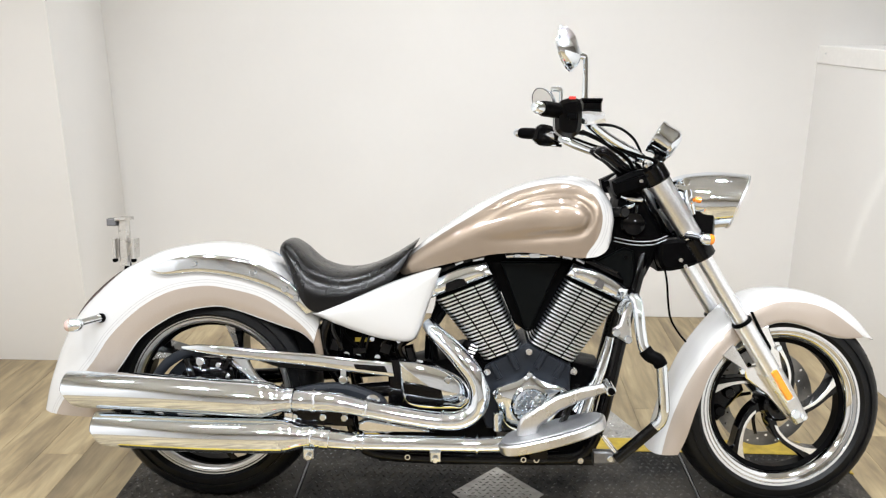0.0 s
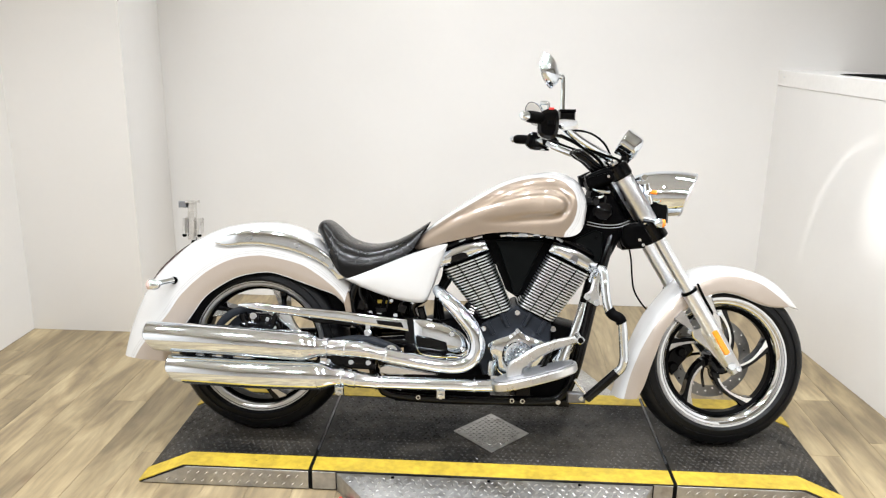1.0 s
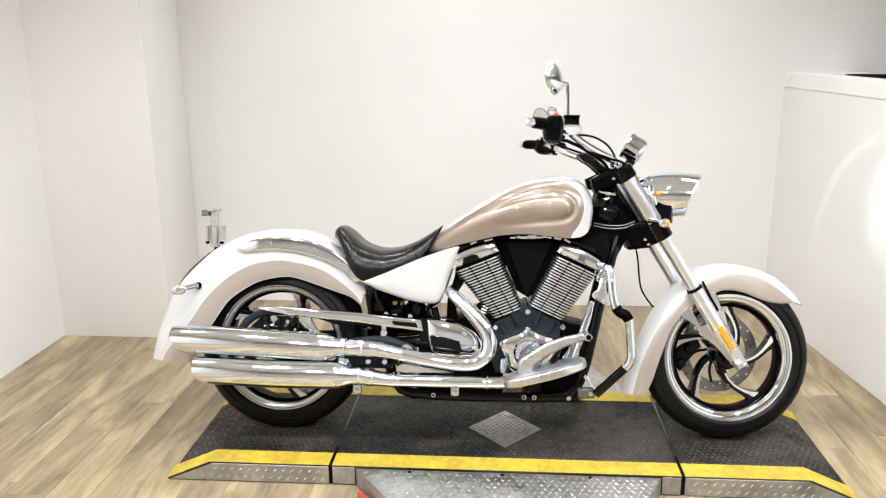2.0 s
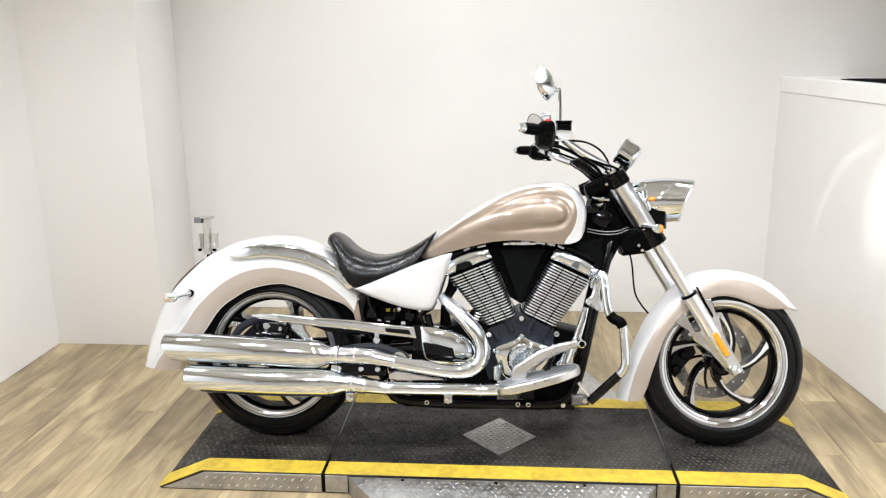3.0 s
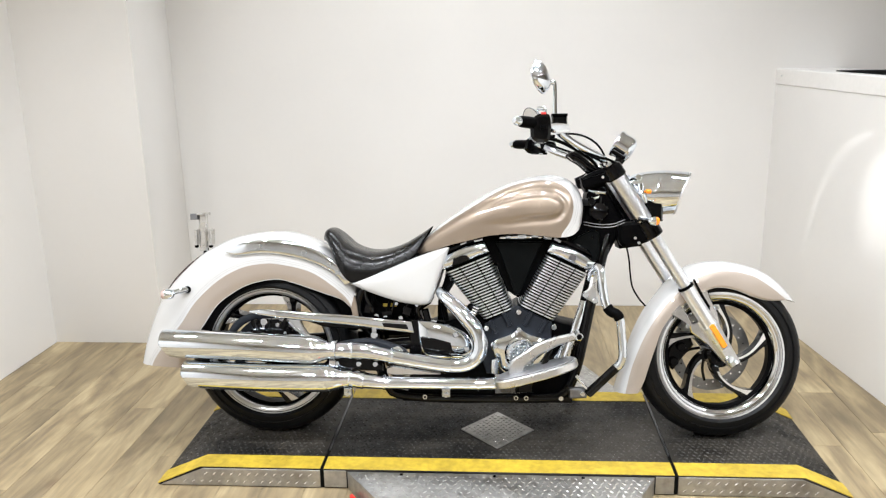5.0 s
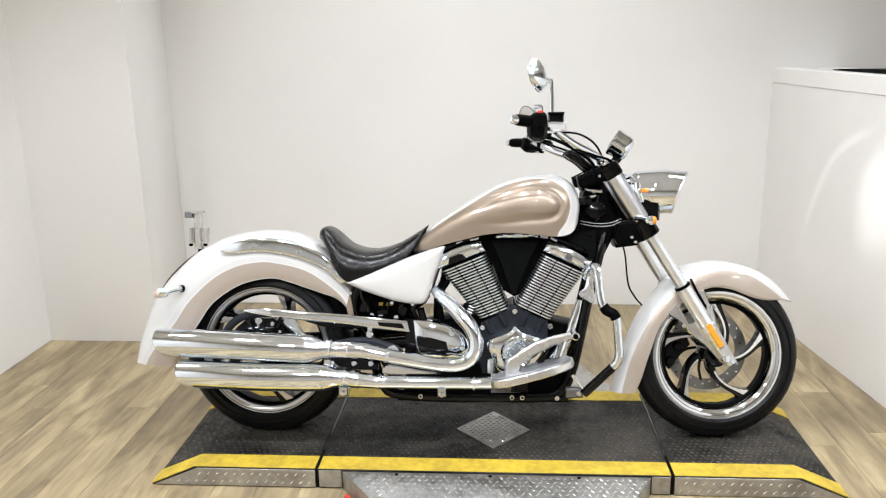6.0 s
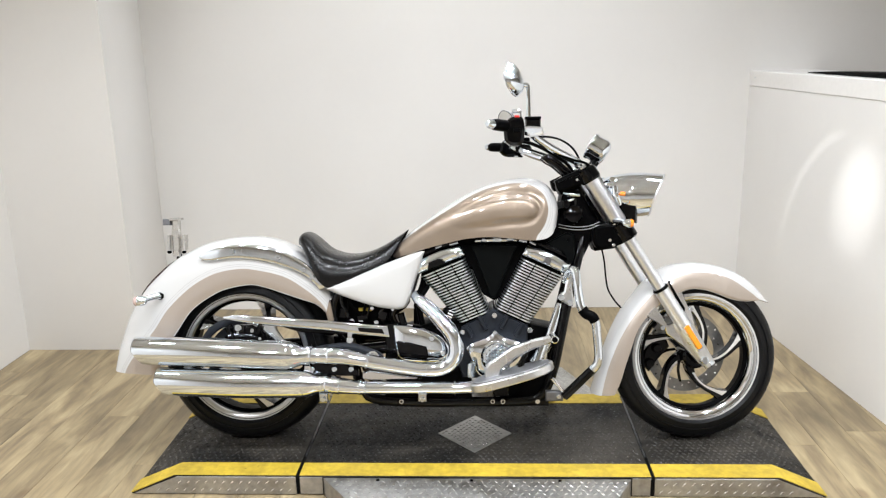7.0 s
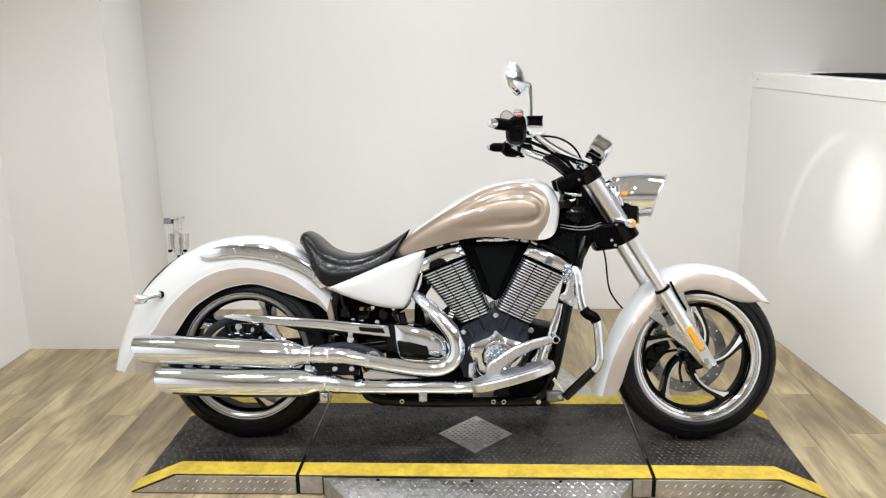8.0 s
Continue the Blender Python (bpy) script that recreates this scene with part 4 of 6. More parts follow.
grid = np.array(grid)
for _ in range(18):
    grid[1:-1] = 0.5 * grid[1:-1] + 0.25 * (grid[:-2] + grid[2:])
bm = bmesh.new()
skin(bm, grid)
seat = part("seat", bm, M_SEAT, bike, "low black leather solo seat with a raised back", angle=75)
part("seat_base", plate(bmesh.new(), [(-0.545, 0.60), (-0.50, 0.572), (-0.28, 0.665), (-0.29, 0.685), (-0.40, 0.64)], -0.10, 0.10, 0.004), M_DULL, seat)

# side covers
COVER = [(-0.526, 0.580), (-0.459, 0.606), (-0.376, 0.638), (-0.274, 0.680), (-0.170, 0.712), (-0.168, 0.692), (-0.186, 0.637), (-0.203, 0.587), (-0.220, 0.535), (-0.232, 0.512), (-0.252, 0.503), (-0.290, 0.504), (-0.345, 0.514), (-0.405, 0.532), (-0.465, 0.553)]
for s in (-1, 1):
    bm = bmesh.new()
    o = np.array(COVER)
    o = np.vstack([smooth_line(o, 90)])
    cen = o.mean(axis=0)
    ring_rows = []
    for q, y in ((0.99, 0.110), (1.0, 0.124), (0.99, 0.136), (0.955, 0.147), (0.935, 0.151), (0.80, 0.157), (0.5, 0.161), (0.2, 0.162), (0.001, 0.162)):
        ring_rows.append([(cen[0] + (p[0] - cen[0]) * q, s * y, cen[1] + (p[1] - cen[1]) * q) for p in o])
    skin(bm, ring_rows, closed=True)
    part("side_cover", bm, M_PEARL, bike, "glossy pearl white side cover", angle=50)


# ---- engine ----
def cylinder(top, low, w_top, w_low, tilt, fins, label):
    """A finned cylinder whose fins slope by tilt, narrowing downwards, with a chrome head cover."""
    t, l = np.array(top), np.array(low)
    cs, sn = math.cos(radians(tilt)), math.sin(radians(tilt))

    def corner(c, w, up=0.0):
        return [(c[0] - w / 2 * cs - up * sn, c[1] - w / 2 * sn + up * cs), (c[0] + w / 2 * cs - up * sn, c[1] + w / 2 * sn + up * cs)]

    core = corner(l, w_low - 0.022, -0.014) + corner(t, w_top - 0.022, 0.006)[::-1]
    cyl = part("cylinder", plate(bmesh.new(), core, -0.104, 0.104, 0.012), M_DULL, bike, label)
    out = []
    hd, cr = 0.124, 0.036
    for cx, cy, a0 in ((0.5, -hd, -90), (0.5, hd, 0), (-0.5, hd, 90), (-0.5, -hd, 180)):
        for a in np.linspace(a0, a0 + 90, 6):
            out.append((cx - math.copysign(0.20, cx) + 0.20 * math.cos(radians(a)), cy - math.copysign(cr, cy) + cr * math.sin(radians(a))))
    bm = bmesh.new()
    plate(bm, out, -0.0027, 0.0027, 0.0007, mat=1, side_mat=0, m=FLAT)
    fin = None
    for k in range(fins):
        u = (k + 0.3) / fins
        w = w_low + (w_top - w_low) * u
        c = l + (t - l) * u
        m = pose(c[0], 0, c[1], 0, -tilt, 0) @ Matrix.Diagonal((w, 1, 1, 1))
        if fin is None:
            fin = part("fin", bm, [M_FIN, M_DULL], cyl, "machined bright cooling fin", m=m)
        else:
            again(fin, m)
    for nx in (-0.17, 0.19):
        a, b = l + np.array([cs, sn]) * nx * w_low, t + np.array([cs, sn]) * nx * w_top
        part("cylinder_stud", rod(bmesh.new(), (a[0], -0.1236, a[1]), (b[0], -0.1236, b[1]), 0.0019, 8), M_DULL, cyl)
    lo_l, lo_r = corner(t, w_top + 0.008, 0.006)
    hi_l, hi_r = corner(t, w_top + 0.002, 0.046)
    head = part("head_cover", plate(bmesh.new(), [lo_l, lo_r, hi_r, hi_l], 0.10, -0.118, 0.006), M_BLACK, cyl, "gloss black cylinder head")
    low_line = [tuple(np.array(lo_l) + (np.array(lo_r) - np.array(lo_l)) * u) for u in np.linspace(0, 1, 6)]
    top_line = [tuple(np.array(hi_l) + (np.array(hi_r) - np.array(hi_l)) * u + np.array([-sn, cs]) * 0.010 * math.sin(math.pi * u)) for u in np.linspace(0, 1, 6)]
    part("head_band", ribbon(bmesh.new(), top_line, low_line, -0.117, -0.020), M_CHROME, head, "rounded chrome band of the cylinder head")
    if tilt > 0:
        # black patch put on the chrome band for a dark reflection
        h = [lo_l + (np.array(lo_r) - np.array(lo_l)) * u + np.array([-sn, cs]) * v for u, v in ((0.24, 0.002), (0.60, 0.002), (0.58, 0.020), (0.50, 0.027), (0.30, 0.027))]
        part("head_patch", plate(bmesh.new(), [(float(p[0]), float(p[1])) for p in h], -0.124, -0.1395, 0.002), M_BLACK, head, "gloss black patch standing for a dark reflection")
    else:
        h = [lo_l + (np.array(lo_r) - np.array(lo_l)) * u + np.array([-sn, cs]) * v for u, v in ((0.44, 0.010), (0.60, 0.010), (0.58, 0.032), (0.46, 0.032))]
        part("head_patch", plate(bmesh.new(), [(float(p[0]), float(p[1])) for p in h], -0.124, -0.1385, 0.002), M_STEEL, head, "dark ribbed badge")
    h = corner(t, w_top - 0.03, 0.052) + corner(t, w_top - 0.08, 0.080)[::-1]
    part("rocker_box", plate(bmesh.new(), h, -0.105, 0.09, 0.010), M_BLACK, cyl, "gloss black rocker box")
    for sx in (-0.40, 0.40):
        p = Vector((t[0] + sx * w_top * cs - 0.020 * sn, -0.127, t[1] + sx * w_top * sn + 0.020 * cs))
        part("bolt", rod(bmesh.new(), p, p + Vector((0, -0.006, 0)), 0.0065, 12), M_CHROME, cyl)
    return cyl


cylinder((-0.102, 0.654), (0.013, 0.468), 0.176, 0.114, 22, 20, "rear engine cylinder with bright cooling fins")
cylinder((0.262, 0.652), (0.151, 0.474), 0.166, 0.140, -25, 20, "front engine cylinder with bright cooling fins")
part("intake_panel", plate(bmesh.new(), [(0.004, 0.730), (0.172, 0.730), (0.160, 0.700), (0.090, 0.538), (0.074, 0.538), (0.014, 0.700)], -0.108, -0.09, 0.005), M_PANEL, bike, "black triangular intake panel")
part("intake_duct", plate(bmesh.new(), [(-0.03, 0.73), (0.20, 0.73), (0.125, 0.545), (0.085, 0.525), (0.045, 0.55)], -0.088, 0.085, 0.006), M_DULL, bike, "black intake duct between the cylinders")
part("air_box", plate(bmesh.new(), [(-0.16, 0.64), (0.36, 0.64), (0.33, 0.775), (0.10, 0.785), (-0.17, 0.73)], -0.085, 0.085, 0.010), M_DULL, bike, "black air box below the tank")
bm = bmesh.new()
tube(bm, [(0.02, -0.092, 0.744), (0.06, -0.098, 0.748), (0.11, -0.098, 0.749), (0.168, -0.092, 0.746)], [0.008, 0.011, 0.011, 0.008])
rail = part("fuel_rail", bm, M_CHROME, bike, "chrome fuel rail under the tank")
for px, pz, w, h in ((0.050, 0.747, 0.022, 0.018), (0.098, 0.748, 0.034, 0.022), (0.145, 0.750, 0.026, 0.017)):
    part("injector_cap", block(bmesh.new(), px - w / 2, px + w / 2, -0.112, -0.09, pz - h / 2, pz + h / 2, 0.006), M_CHROME, rail)
for px, pz, w, tip in ((0.190, 0.743, 0.030, 14), (0.224, 0.734, 0.028, 28), (-0.058, 0.735, 0.034, -14), (-0.112, 0.724, 0.026, -22)):
    part("rocker_clip", block(bmesh.new(), -w / 2, w / 2, -0.112, -0.088, -0.006, 0.006, 0.004, m=pose(px, 0, pz, 0, tip, 0)), M_CHROME, bike, "small chrome clip over the rocker box")

crank = part("crankcase", plate(bmesh.new(), [(-0.035, 0.432), (0.082, 0.500), (0.205, 0.438), (0.205, 0.330), (0.12, 0.24), (-0.03, 0.25), (-0.06, 0.34)], -0.118, 0.11, 0.006), M_GREY, bike, "dark grey engine crankcase")
for cx, cz, tilt in ((-0.008, 0.424, 27), (0.042, 0.452, 27), (0.122, 0.455, -28), (0.175, 0.428, -28)):
    part("rib", block(bmesh.new(), -0.009, 0.009, -0.130, -0.114, -0.028, 0.024, 0.005, m=pose(cx, 0, cz, 0, -tilt, 0)), M_GREY, crank)
for cx, cz in ((0.086, 0.478), (-0.03, 0.418), (0.212, 0.424)):
    part("bolt", rod(bmesh.new(), (cx, -0.115, cz), (cx, -0.134, cz), 0.0095, 14), M_POLISH, crank)
CAM = [(0.086, 0.432), (0.060, 0.404), (-0.012, 0.372), (-0.004, 0.330), (0.030, 0.262), (0.10, 0.250), (0.165, 0.30), (0.195, 0.372), (0.118, 0.405)]
cam_cover = part("cam_cover", bulged(bmesh.new(), CAM, -0.115, -0.152, 0.008), M_CHROME, bike, "chrome cam cover")
part("cam_emblem", lathe(bmesh.new(), [(0.056, 0.0), (0.056, 0.008), (0.050, 0.013), (0.046, 0.010), (0.0005, 0.011)], (0.092, -0.156, 0.335), (0, -1, 0), 40), M_CHROME, cam_cover, "round chrome emblem with a tread pattern")
bm = bmesh.new()
for i in range(-3, 4):
    for j in range(-3, 4):
        if math.hypot(i, j) < 3.5:
            studs(bm, [(pose(0.092 + i * 0.012, -0.1668, 0.335 + j * 0.012, 90, 0, 0), (i + j) % 2)], 0.013, 0.006, 0.002)
part("emblem_relief", bm, M_POLISH, cam_cover)
for px, pz in ((0.086, 0.421), (0.004, 0.360), (0.186, 0.372)):
    part("bolt", rod(bmesh.new(), (px, -0.155, pz), (px, -0.166, pz), 0.008, 14), M_CHROME, cam_cover)
part("oil_filler", rod(bmesh.new(), (0.0, -0.175, 0.265), (0.0, -0.175, 0.318), 0.015, 18), M_CHROME, bike, "chrome oil filler cap")
part("gearbox", plate(bmesh.new(), [(-0.32, 0.17), (0.0, 0.165), (0.0, 0.44), (-0.10, 0.46), (-0.30, 0.40)], -0.105, 0.11, 0.01), M_DULL, bike, "satin black gearbox")
part("inner_guard", plate(bmesh.new(), [(-0.50, 0.40), (-0.27, 0.41), (-0.28, 0.47), (-0.235, 0.50), (-0.235, 0.60), (-0.44, 0.575), (-0.50, 0.53)], -0.085, 0.085, 0.008), M_DULL, bike, "black electrics box under the seat")
rng = random.Random(11)
for k in range(9):
    px = -0.47 + 0.030 * k + rng.uniform(-0.008, 0.008)
    part("wire", tube(bmesh.new(), [(px, -0.092, 0.575), (px + rng.uniform(-0.03, 0.03), -0.108, 0.525), (px + rng.uniform(-0.05, 0.03), -0.112, 0.480), (px + rng.uniform(-0.02, 0.05), -0.098, 0.425)], rng.choice((0.004, 0.006, 0.008)), sides=8), rng.choice((M_BLACK, M_DULL)), bike, "black wire under the seat")
for px, pz, sx, sz, tip in ((-0.462, 0.486, 0.030, 0.038, 12), (-0.392, 0.470, 0.042, 0.024, -8), (-0.318, 0.478, 0.036, 0.036, 18), (-0.248, 0.462, 0.026, 0.046, -14)):
    part("connector", block(bmesh.new(), -sx / 2, sx / 2, -0.118, -0.085, -sz / 2, sz / 2, 0.006, m=pose(px, 0, pz, 0, tip, 0)), M_BLACK, bike, "small gloss black connector")
for px, pz, rr in ((-0.360, 0.505, 0.007), (-0.345, 0.452, 0.009), (-0.285, 0.500, 0.006), (-0.270, 0.440, 0.008), (-0.480, 0.440, 0.007)):
    part("bolt", rod(bmesh.new(), (px, -0.09, pz), (px + 0.004, -0.121, pz), rr, 10), M_CHROME, bike)
part("yellow_label", block(bmesh.new(), -0.41, -0.36, -0.0875, -0.0855, 0.49, 0.502, 0.0005), M_TAPE, bike, "small yellow warning label")
for px, pz in ((-0.432, 0.457), (-0.40, 0.455)):
    part("bolt", rod(bmesh.new(), (px, -0.09, pz), (px, -0.115, pz), 0.010, 12), M_CHROME, bike)
# chrome belt and starter cover
AIR = [(-0.283, 0.447), (-0.230, 0.443), (-0.174, 0.432), (-0.120, 0.412), (-0.088, 0.385), (-0.072, 0.345), (-0.090, 0.318), (-0.120, 0.307), (-0.257, 0.322)]
air = part("starter_cover", bulged(bmesh.new(), AIR, -0.10, -0.134, 0.010), M_CHROME, bike, "chrome starter cover")
# the chrome's dark lower reflection, laid on as a black plate
part("starter_reflection", plate(bmesh.new(), [(-0.268, 0.388), (-0.215, 0.384), (-0.158, 0.369), (-0.150, 0.330), (-0.165, 0.322), (-0.256, 0.333)], -0.1385, -0.1475, 0.004), M_BLACK, air, "gloss black patch")
for px, pz in ((-0.140, 0.398), (-0.10, 0.345)):
    part("bolt", rod(bmesh.new(), (px, -0.138, pz), (px, -0.150, pz), 0.010, 14), M_CHROME, air)
part("starter_back", block(bmesh.new(), -0.31, -0.265, -0.13, -0.02, 0.32, 0.45, 0.006), M_BLACK, bike)

for k, (ax, bx) in enumerate(((-0.205, -0.165), (-0.190, -0.150), (-0.178, -0.178))):
    part("loom", tube(bmesh.new(), [(ax, -0.06 - 0.012 * k, 0.44), ((ax + bx) / 2 - 0.012, -0.085, 0.53), (bx + 0.004 * k, -0.075, 0.60), (bx + 0.01, -0.05, 0.68)], 0.007 + 0.002 * k, sides=8), M_DULL, bike, "black hose behind the side cover")

# ---- frame ----
bm = bmesh.new()
for s in (-1, 1):
    tube(bm, [(0.412, s * 0.055, 0.77), (0.388, s * 0.075, 0.680), (0.345, s * 0.085, 0.497), (0.320, s * 0.09, 0.375), (0.293, s * 0.092, 0.260), (0.250, s * 0.095, 0.178), (0.15, s * 0.10, 0.158), (-0.30, s * 0.10, 0.160), (-0.40, s * 0.10, 0.21), (-0.44, s * 0.09, 0.36)], 0.019, n=60)
    tube(bm, [(0.36, s * 0.03, 0.86), (0.10, s * 0.05, 0.775), (-0.20, s * 0.08, 0.69), (-0.45, s * 0.09, 0.585), (-0.50, s * 0.09, 0.47), (-0.44, s * 0.09, 0.36)], 0.017, n=50)
part("frame", bm, M_BLACK, bike, "gloss black tubular frame")
bm = bmesh.new()
block(bm, -0.34, 0.28, -0.112, 0.10, 0.142, 0.170, 0.008)
part("lower_rail", bm, M_BLACK, bike, "gloss black lower rail")
for px in (-0.255, 0.077, 0.114, 0.239):
    part("bolt", lathe(bmesh.new(), [(0.0095, 0.0), (0.0095, 0.012), (0.0080, 0.014), (0.0052, 0.014), (0.0046, 0.006), (0.0005, 0.006)], (px, -0.110, 0.162), (0, -1, 0), 16), M_POLISH, bike, "round rail bolt")
part("steering_head", tube(bmesh.new(), [(0.50, 0, 0.735), (0.345, 0, 0.975)], 0.036, smooth=False, sides=20), M_BLACK, bike, "black steering head")
part("neck_cover", plate(bmesh.new(), [(0.275, 0.755), (0.318, 0.800), (0.332, 0.900), (0.352, 0.930), (0.395, 0.915), (0.460, 0.800), (0.435, 0.735), (0.395, 0.650), (0.355, 0.625), (0.330, 0.700)], -0.078, 0.078, 0.008), M_DULL, bike, "satin black neck cover")
hp = part("horn_panel", plate(bmesh.new(), [(0.273, 0.734), (0.348, 0.771), (0.374, 0.762), (0.376, 0.690), (0.368, 0.660), (0.349, 0.658), (0.333, 0.691)], -0.098, -0.080, 0.005), M_PANEL, bike, "satin black panel below the tank")
part("bolt", rod(bmesh.new(), (0.352, -0.097, 0.745), (0.352, -0.101, 0.745), 0.006, 12), M_DULL, hp)
part("horn", lathe(bmesh.new(), [(0.034, 0.0), (0.036, 0.010), (0.030, 0.018), (0.012, 0.022), (0.0005, 0.023)], (0.372, -0.078, 0.836), (0, -1, 0.1), 30), M_BLACK, bike, "round gloss black horn")
part("neck_stay", tube(bmesh.new(), [(0.338, -0.080, 0.915), (0.360, -0.088, 0.908), (0.394, -0.085, 0.903)], [0.006, 0.009, 0.007]), M_CHROME, bike, "small chrome stay at the steering head")
part("neck_stay", tube(bmesh.new(), [(0.338, -0.082, 0.882), (0.356, -0.085, 0.884), (0.374, -0.084, 0.890)], [0.005, 0.007, 0.005]), M_CHROME, bike, "small chrome stay at the steering head")
bm = bmesh.new()
tube(bm, [(0.262, -0.11, 0.29), (0.270, -0.115, 0.36), (0.296, -0.10, 0.43)], 0.009)
part("oil_line", bm, M_CHROME, bike, "chrome oil line")
part("header_pipe", tube(bmesh.new(), [(0.322, -0.080, 0.512), (0.300, -0.092, 0.44), (0.268, -0.10, 0.36), (0.225, -0.11, 0.30)], [0.014, 0.017, 0.020, 0.022]), M_CHROME, bike, "chrome front header pipe")
part("front_fill", plate(bmesh.new(), [(0.10, 0.17), (0.27, 0.17), (0.30, 0.42), (0.21, 0.44), (0.20, 0.33)], -0.085, 0.09, 0.008), M_DULL, bike)

# swing arm
SW_TOP = [(-0.897, 0.480), (-0.844, 0.486), (-0.747, 0.480), (-0.692, 0.476), (-0.607, 0.471), (-0.511, 0.464), (-0.383, 0.451), (-0.300, 0.443)]
SW_LOW = [(-0.898, 0.474), (-0.850, 0.463), (-0.780, 0.452), (-0.700, 0.445), (-0.607, 0.436), (-0.511, 0.427), (-0.420, 0.415), (-0.292, 0.402)]
swing = part("swing_arm_cover", ribbon(bmesh.new(), SW_TOP, SW_LOW, -0.136, -0.011, across=17, power=0.3), M_CHROME, bike, "long chrome swing arm cover")
part("cover_leg", ribbon(bmesh.new(), [(-0.760, 0.474), (-0.715, 0.458), (-0.693, 0.420), (-0.668, 0.388), (-0.625, 0.366)], [(-0.865, 0.467), (-0.801, 0.459), (-0.758, 0.435), (-0.726, 0.403), (-0.690, 0.366)], -0.134, -0.010, across=17, power=0.3), M_CHROME, swing)
part("cover_inset", plate(bmesh.new(), [(-0.405, 0.440), (-0.318, 0.434), (-0.310, 0.416), (-0.400, 0.425)], -0.140, -0.1495, 0.003), M_BLACK, swing, "gloss black patch")
part("cover_back", plate(bmesh.new(), [(-0.72, 0.455), (-0.30, 0.428), (-0.29, 0.400), (-0.62, 0.420)], -0.110, -0.130, 0.003), M_BLACK, swing)
part("bolt", rod(bmesh.new(), (-0.435, -0.14, 0.394), (-0.435, -0.154, 0.394), 0.013, 16), M_CHROME, swing)
part("lug", block(bmesh.new(), -0.447, -0.423, -0.146, -0.12, 0.385, 0.425, 0.005), M_CHROME, swing)
bm = bmesh.new()
for s in (-1, 1):
    tube(bm, [(-0.30, s * 0.11, 0.36), (-0.48, s * 0.115, 0.345), (-0.84, s * 0.115, 0.318)], [0.022, 0.022, 0.026], n=16)
part("swing_arm", bm, M_BLACK, bike, "gloss black swing arm")
part("pivot_cover", plate(bmesh.new(), [(-0.66, 0.330), (-0.613, 0.352), (-0.55, 0.370), (-0.486, 0.381), (-0.43, 0.381), (-0.375, 0.366), (-0.325, 0.345), (-0.310, 0.315), (-0.34, 0.30), (-0.60, 0.315)], -0.122, -0.160, 0.010, n=60), M_GREY, bike, "dark grey plastic pivot cover")
part("pivot_bolt", lathe(bmesh.new(), [(0.022, 0), (0.022, 0.006), (0.015, 0.010), (0.013, 0.004), (0.0005, 0.006)], (-0.350, -0.158, 0.335), (0, -1, 0), 24), M_CHROME, bike, "chrome pivot bolt")
part("rear_caliper", plate(bmesh.new(), [(-0.90, 0.40), (-0.86, 0.445), (-0.79, 0.45), (-0.745, 0.42), (-0.74, 0.38), (-0.80, 0.37), (-0.87, 0.375)], -0.145, -0.10, 0.008), M_BLACK, bike, "gloss black rear brake caliper")
part("torque_arm", tube(bmesh.new(), [(-0.985, -0.125, 0.375), (-0.965, -0.125, 0.405), (-0.941, -0.125, 0.431), (-0.905, -0.125, 0.452), (-0.865, -0.125, 0.462), (-0.825, -0.122, 0.463)], [0.013, 0.014, 0.015, 0.014, 0.012, 0.010], n=30, squash=0.6), M_GREY, bike, "curved dark grey brake torque arm")
for px, tip in ((-0.872, -16), (-0.828, 2), (-0.770, 24)):
    part("caliper_rib", block(bmesh.new(), -0.010, 0.010, -0.158, -0.12, -0.045, 0.030, 0.005, m=pose(px, 0, 0.420, 0, tip, 0)), M_BLACK, bike, "black caliper rib")
part("caliper_pin", rod(bmesh.new(), (-0.838, -0.15, 0.442), (-0.838, -0.163, 0.442), 0.013, 16), M_CHROME, bike, "chrome caliper pin")
for px, pz in ((-0.84, 0.425), (-0.79, 0.43), (-0.765, 0.40)):
    part("bolt", rod(bmesh.new(), (px, -0.143, pz), (px, -0.152, pz), 0.008, 12), M_CHROME, bike)
part("mudguard", plate(bmesh.new(), [(-0.60, 0.535), (-0.56, 0.52), (-0.53, 0.49), (-0.505, 0.40), (-0.54, 0.40), (-0.575, 0.47)], -0.09, 0.09, 0.006), M_DULL, bike, "satin black inner mudguard")
part("stay", plate(bmesh.new(), [(-0.535, 0.52), (-0.510, 0.53), (-0.495, 0.44), (-0.515, 0.44)], -0.112, -0.098, 0.003), M_TAUPE, bike, "taupe fender stay")


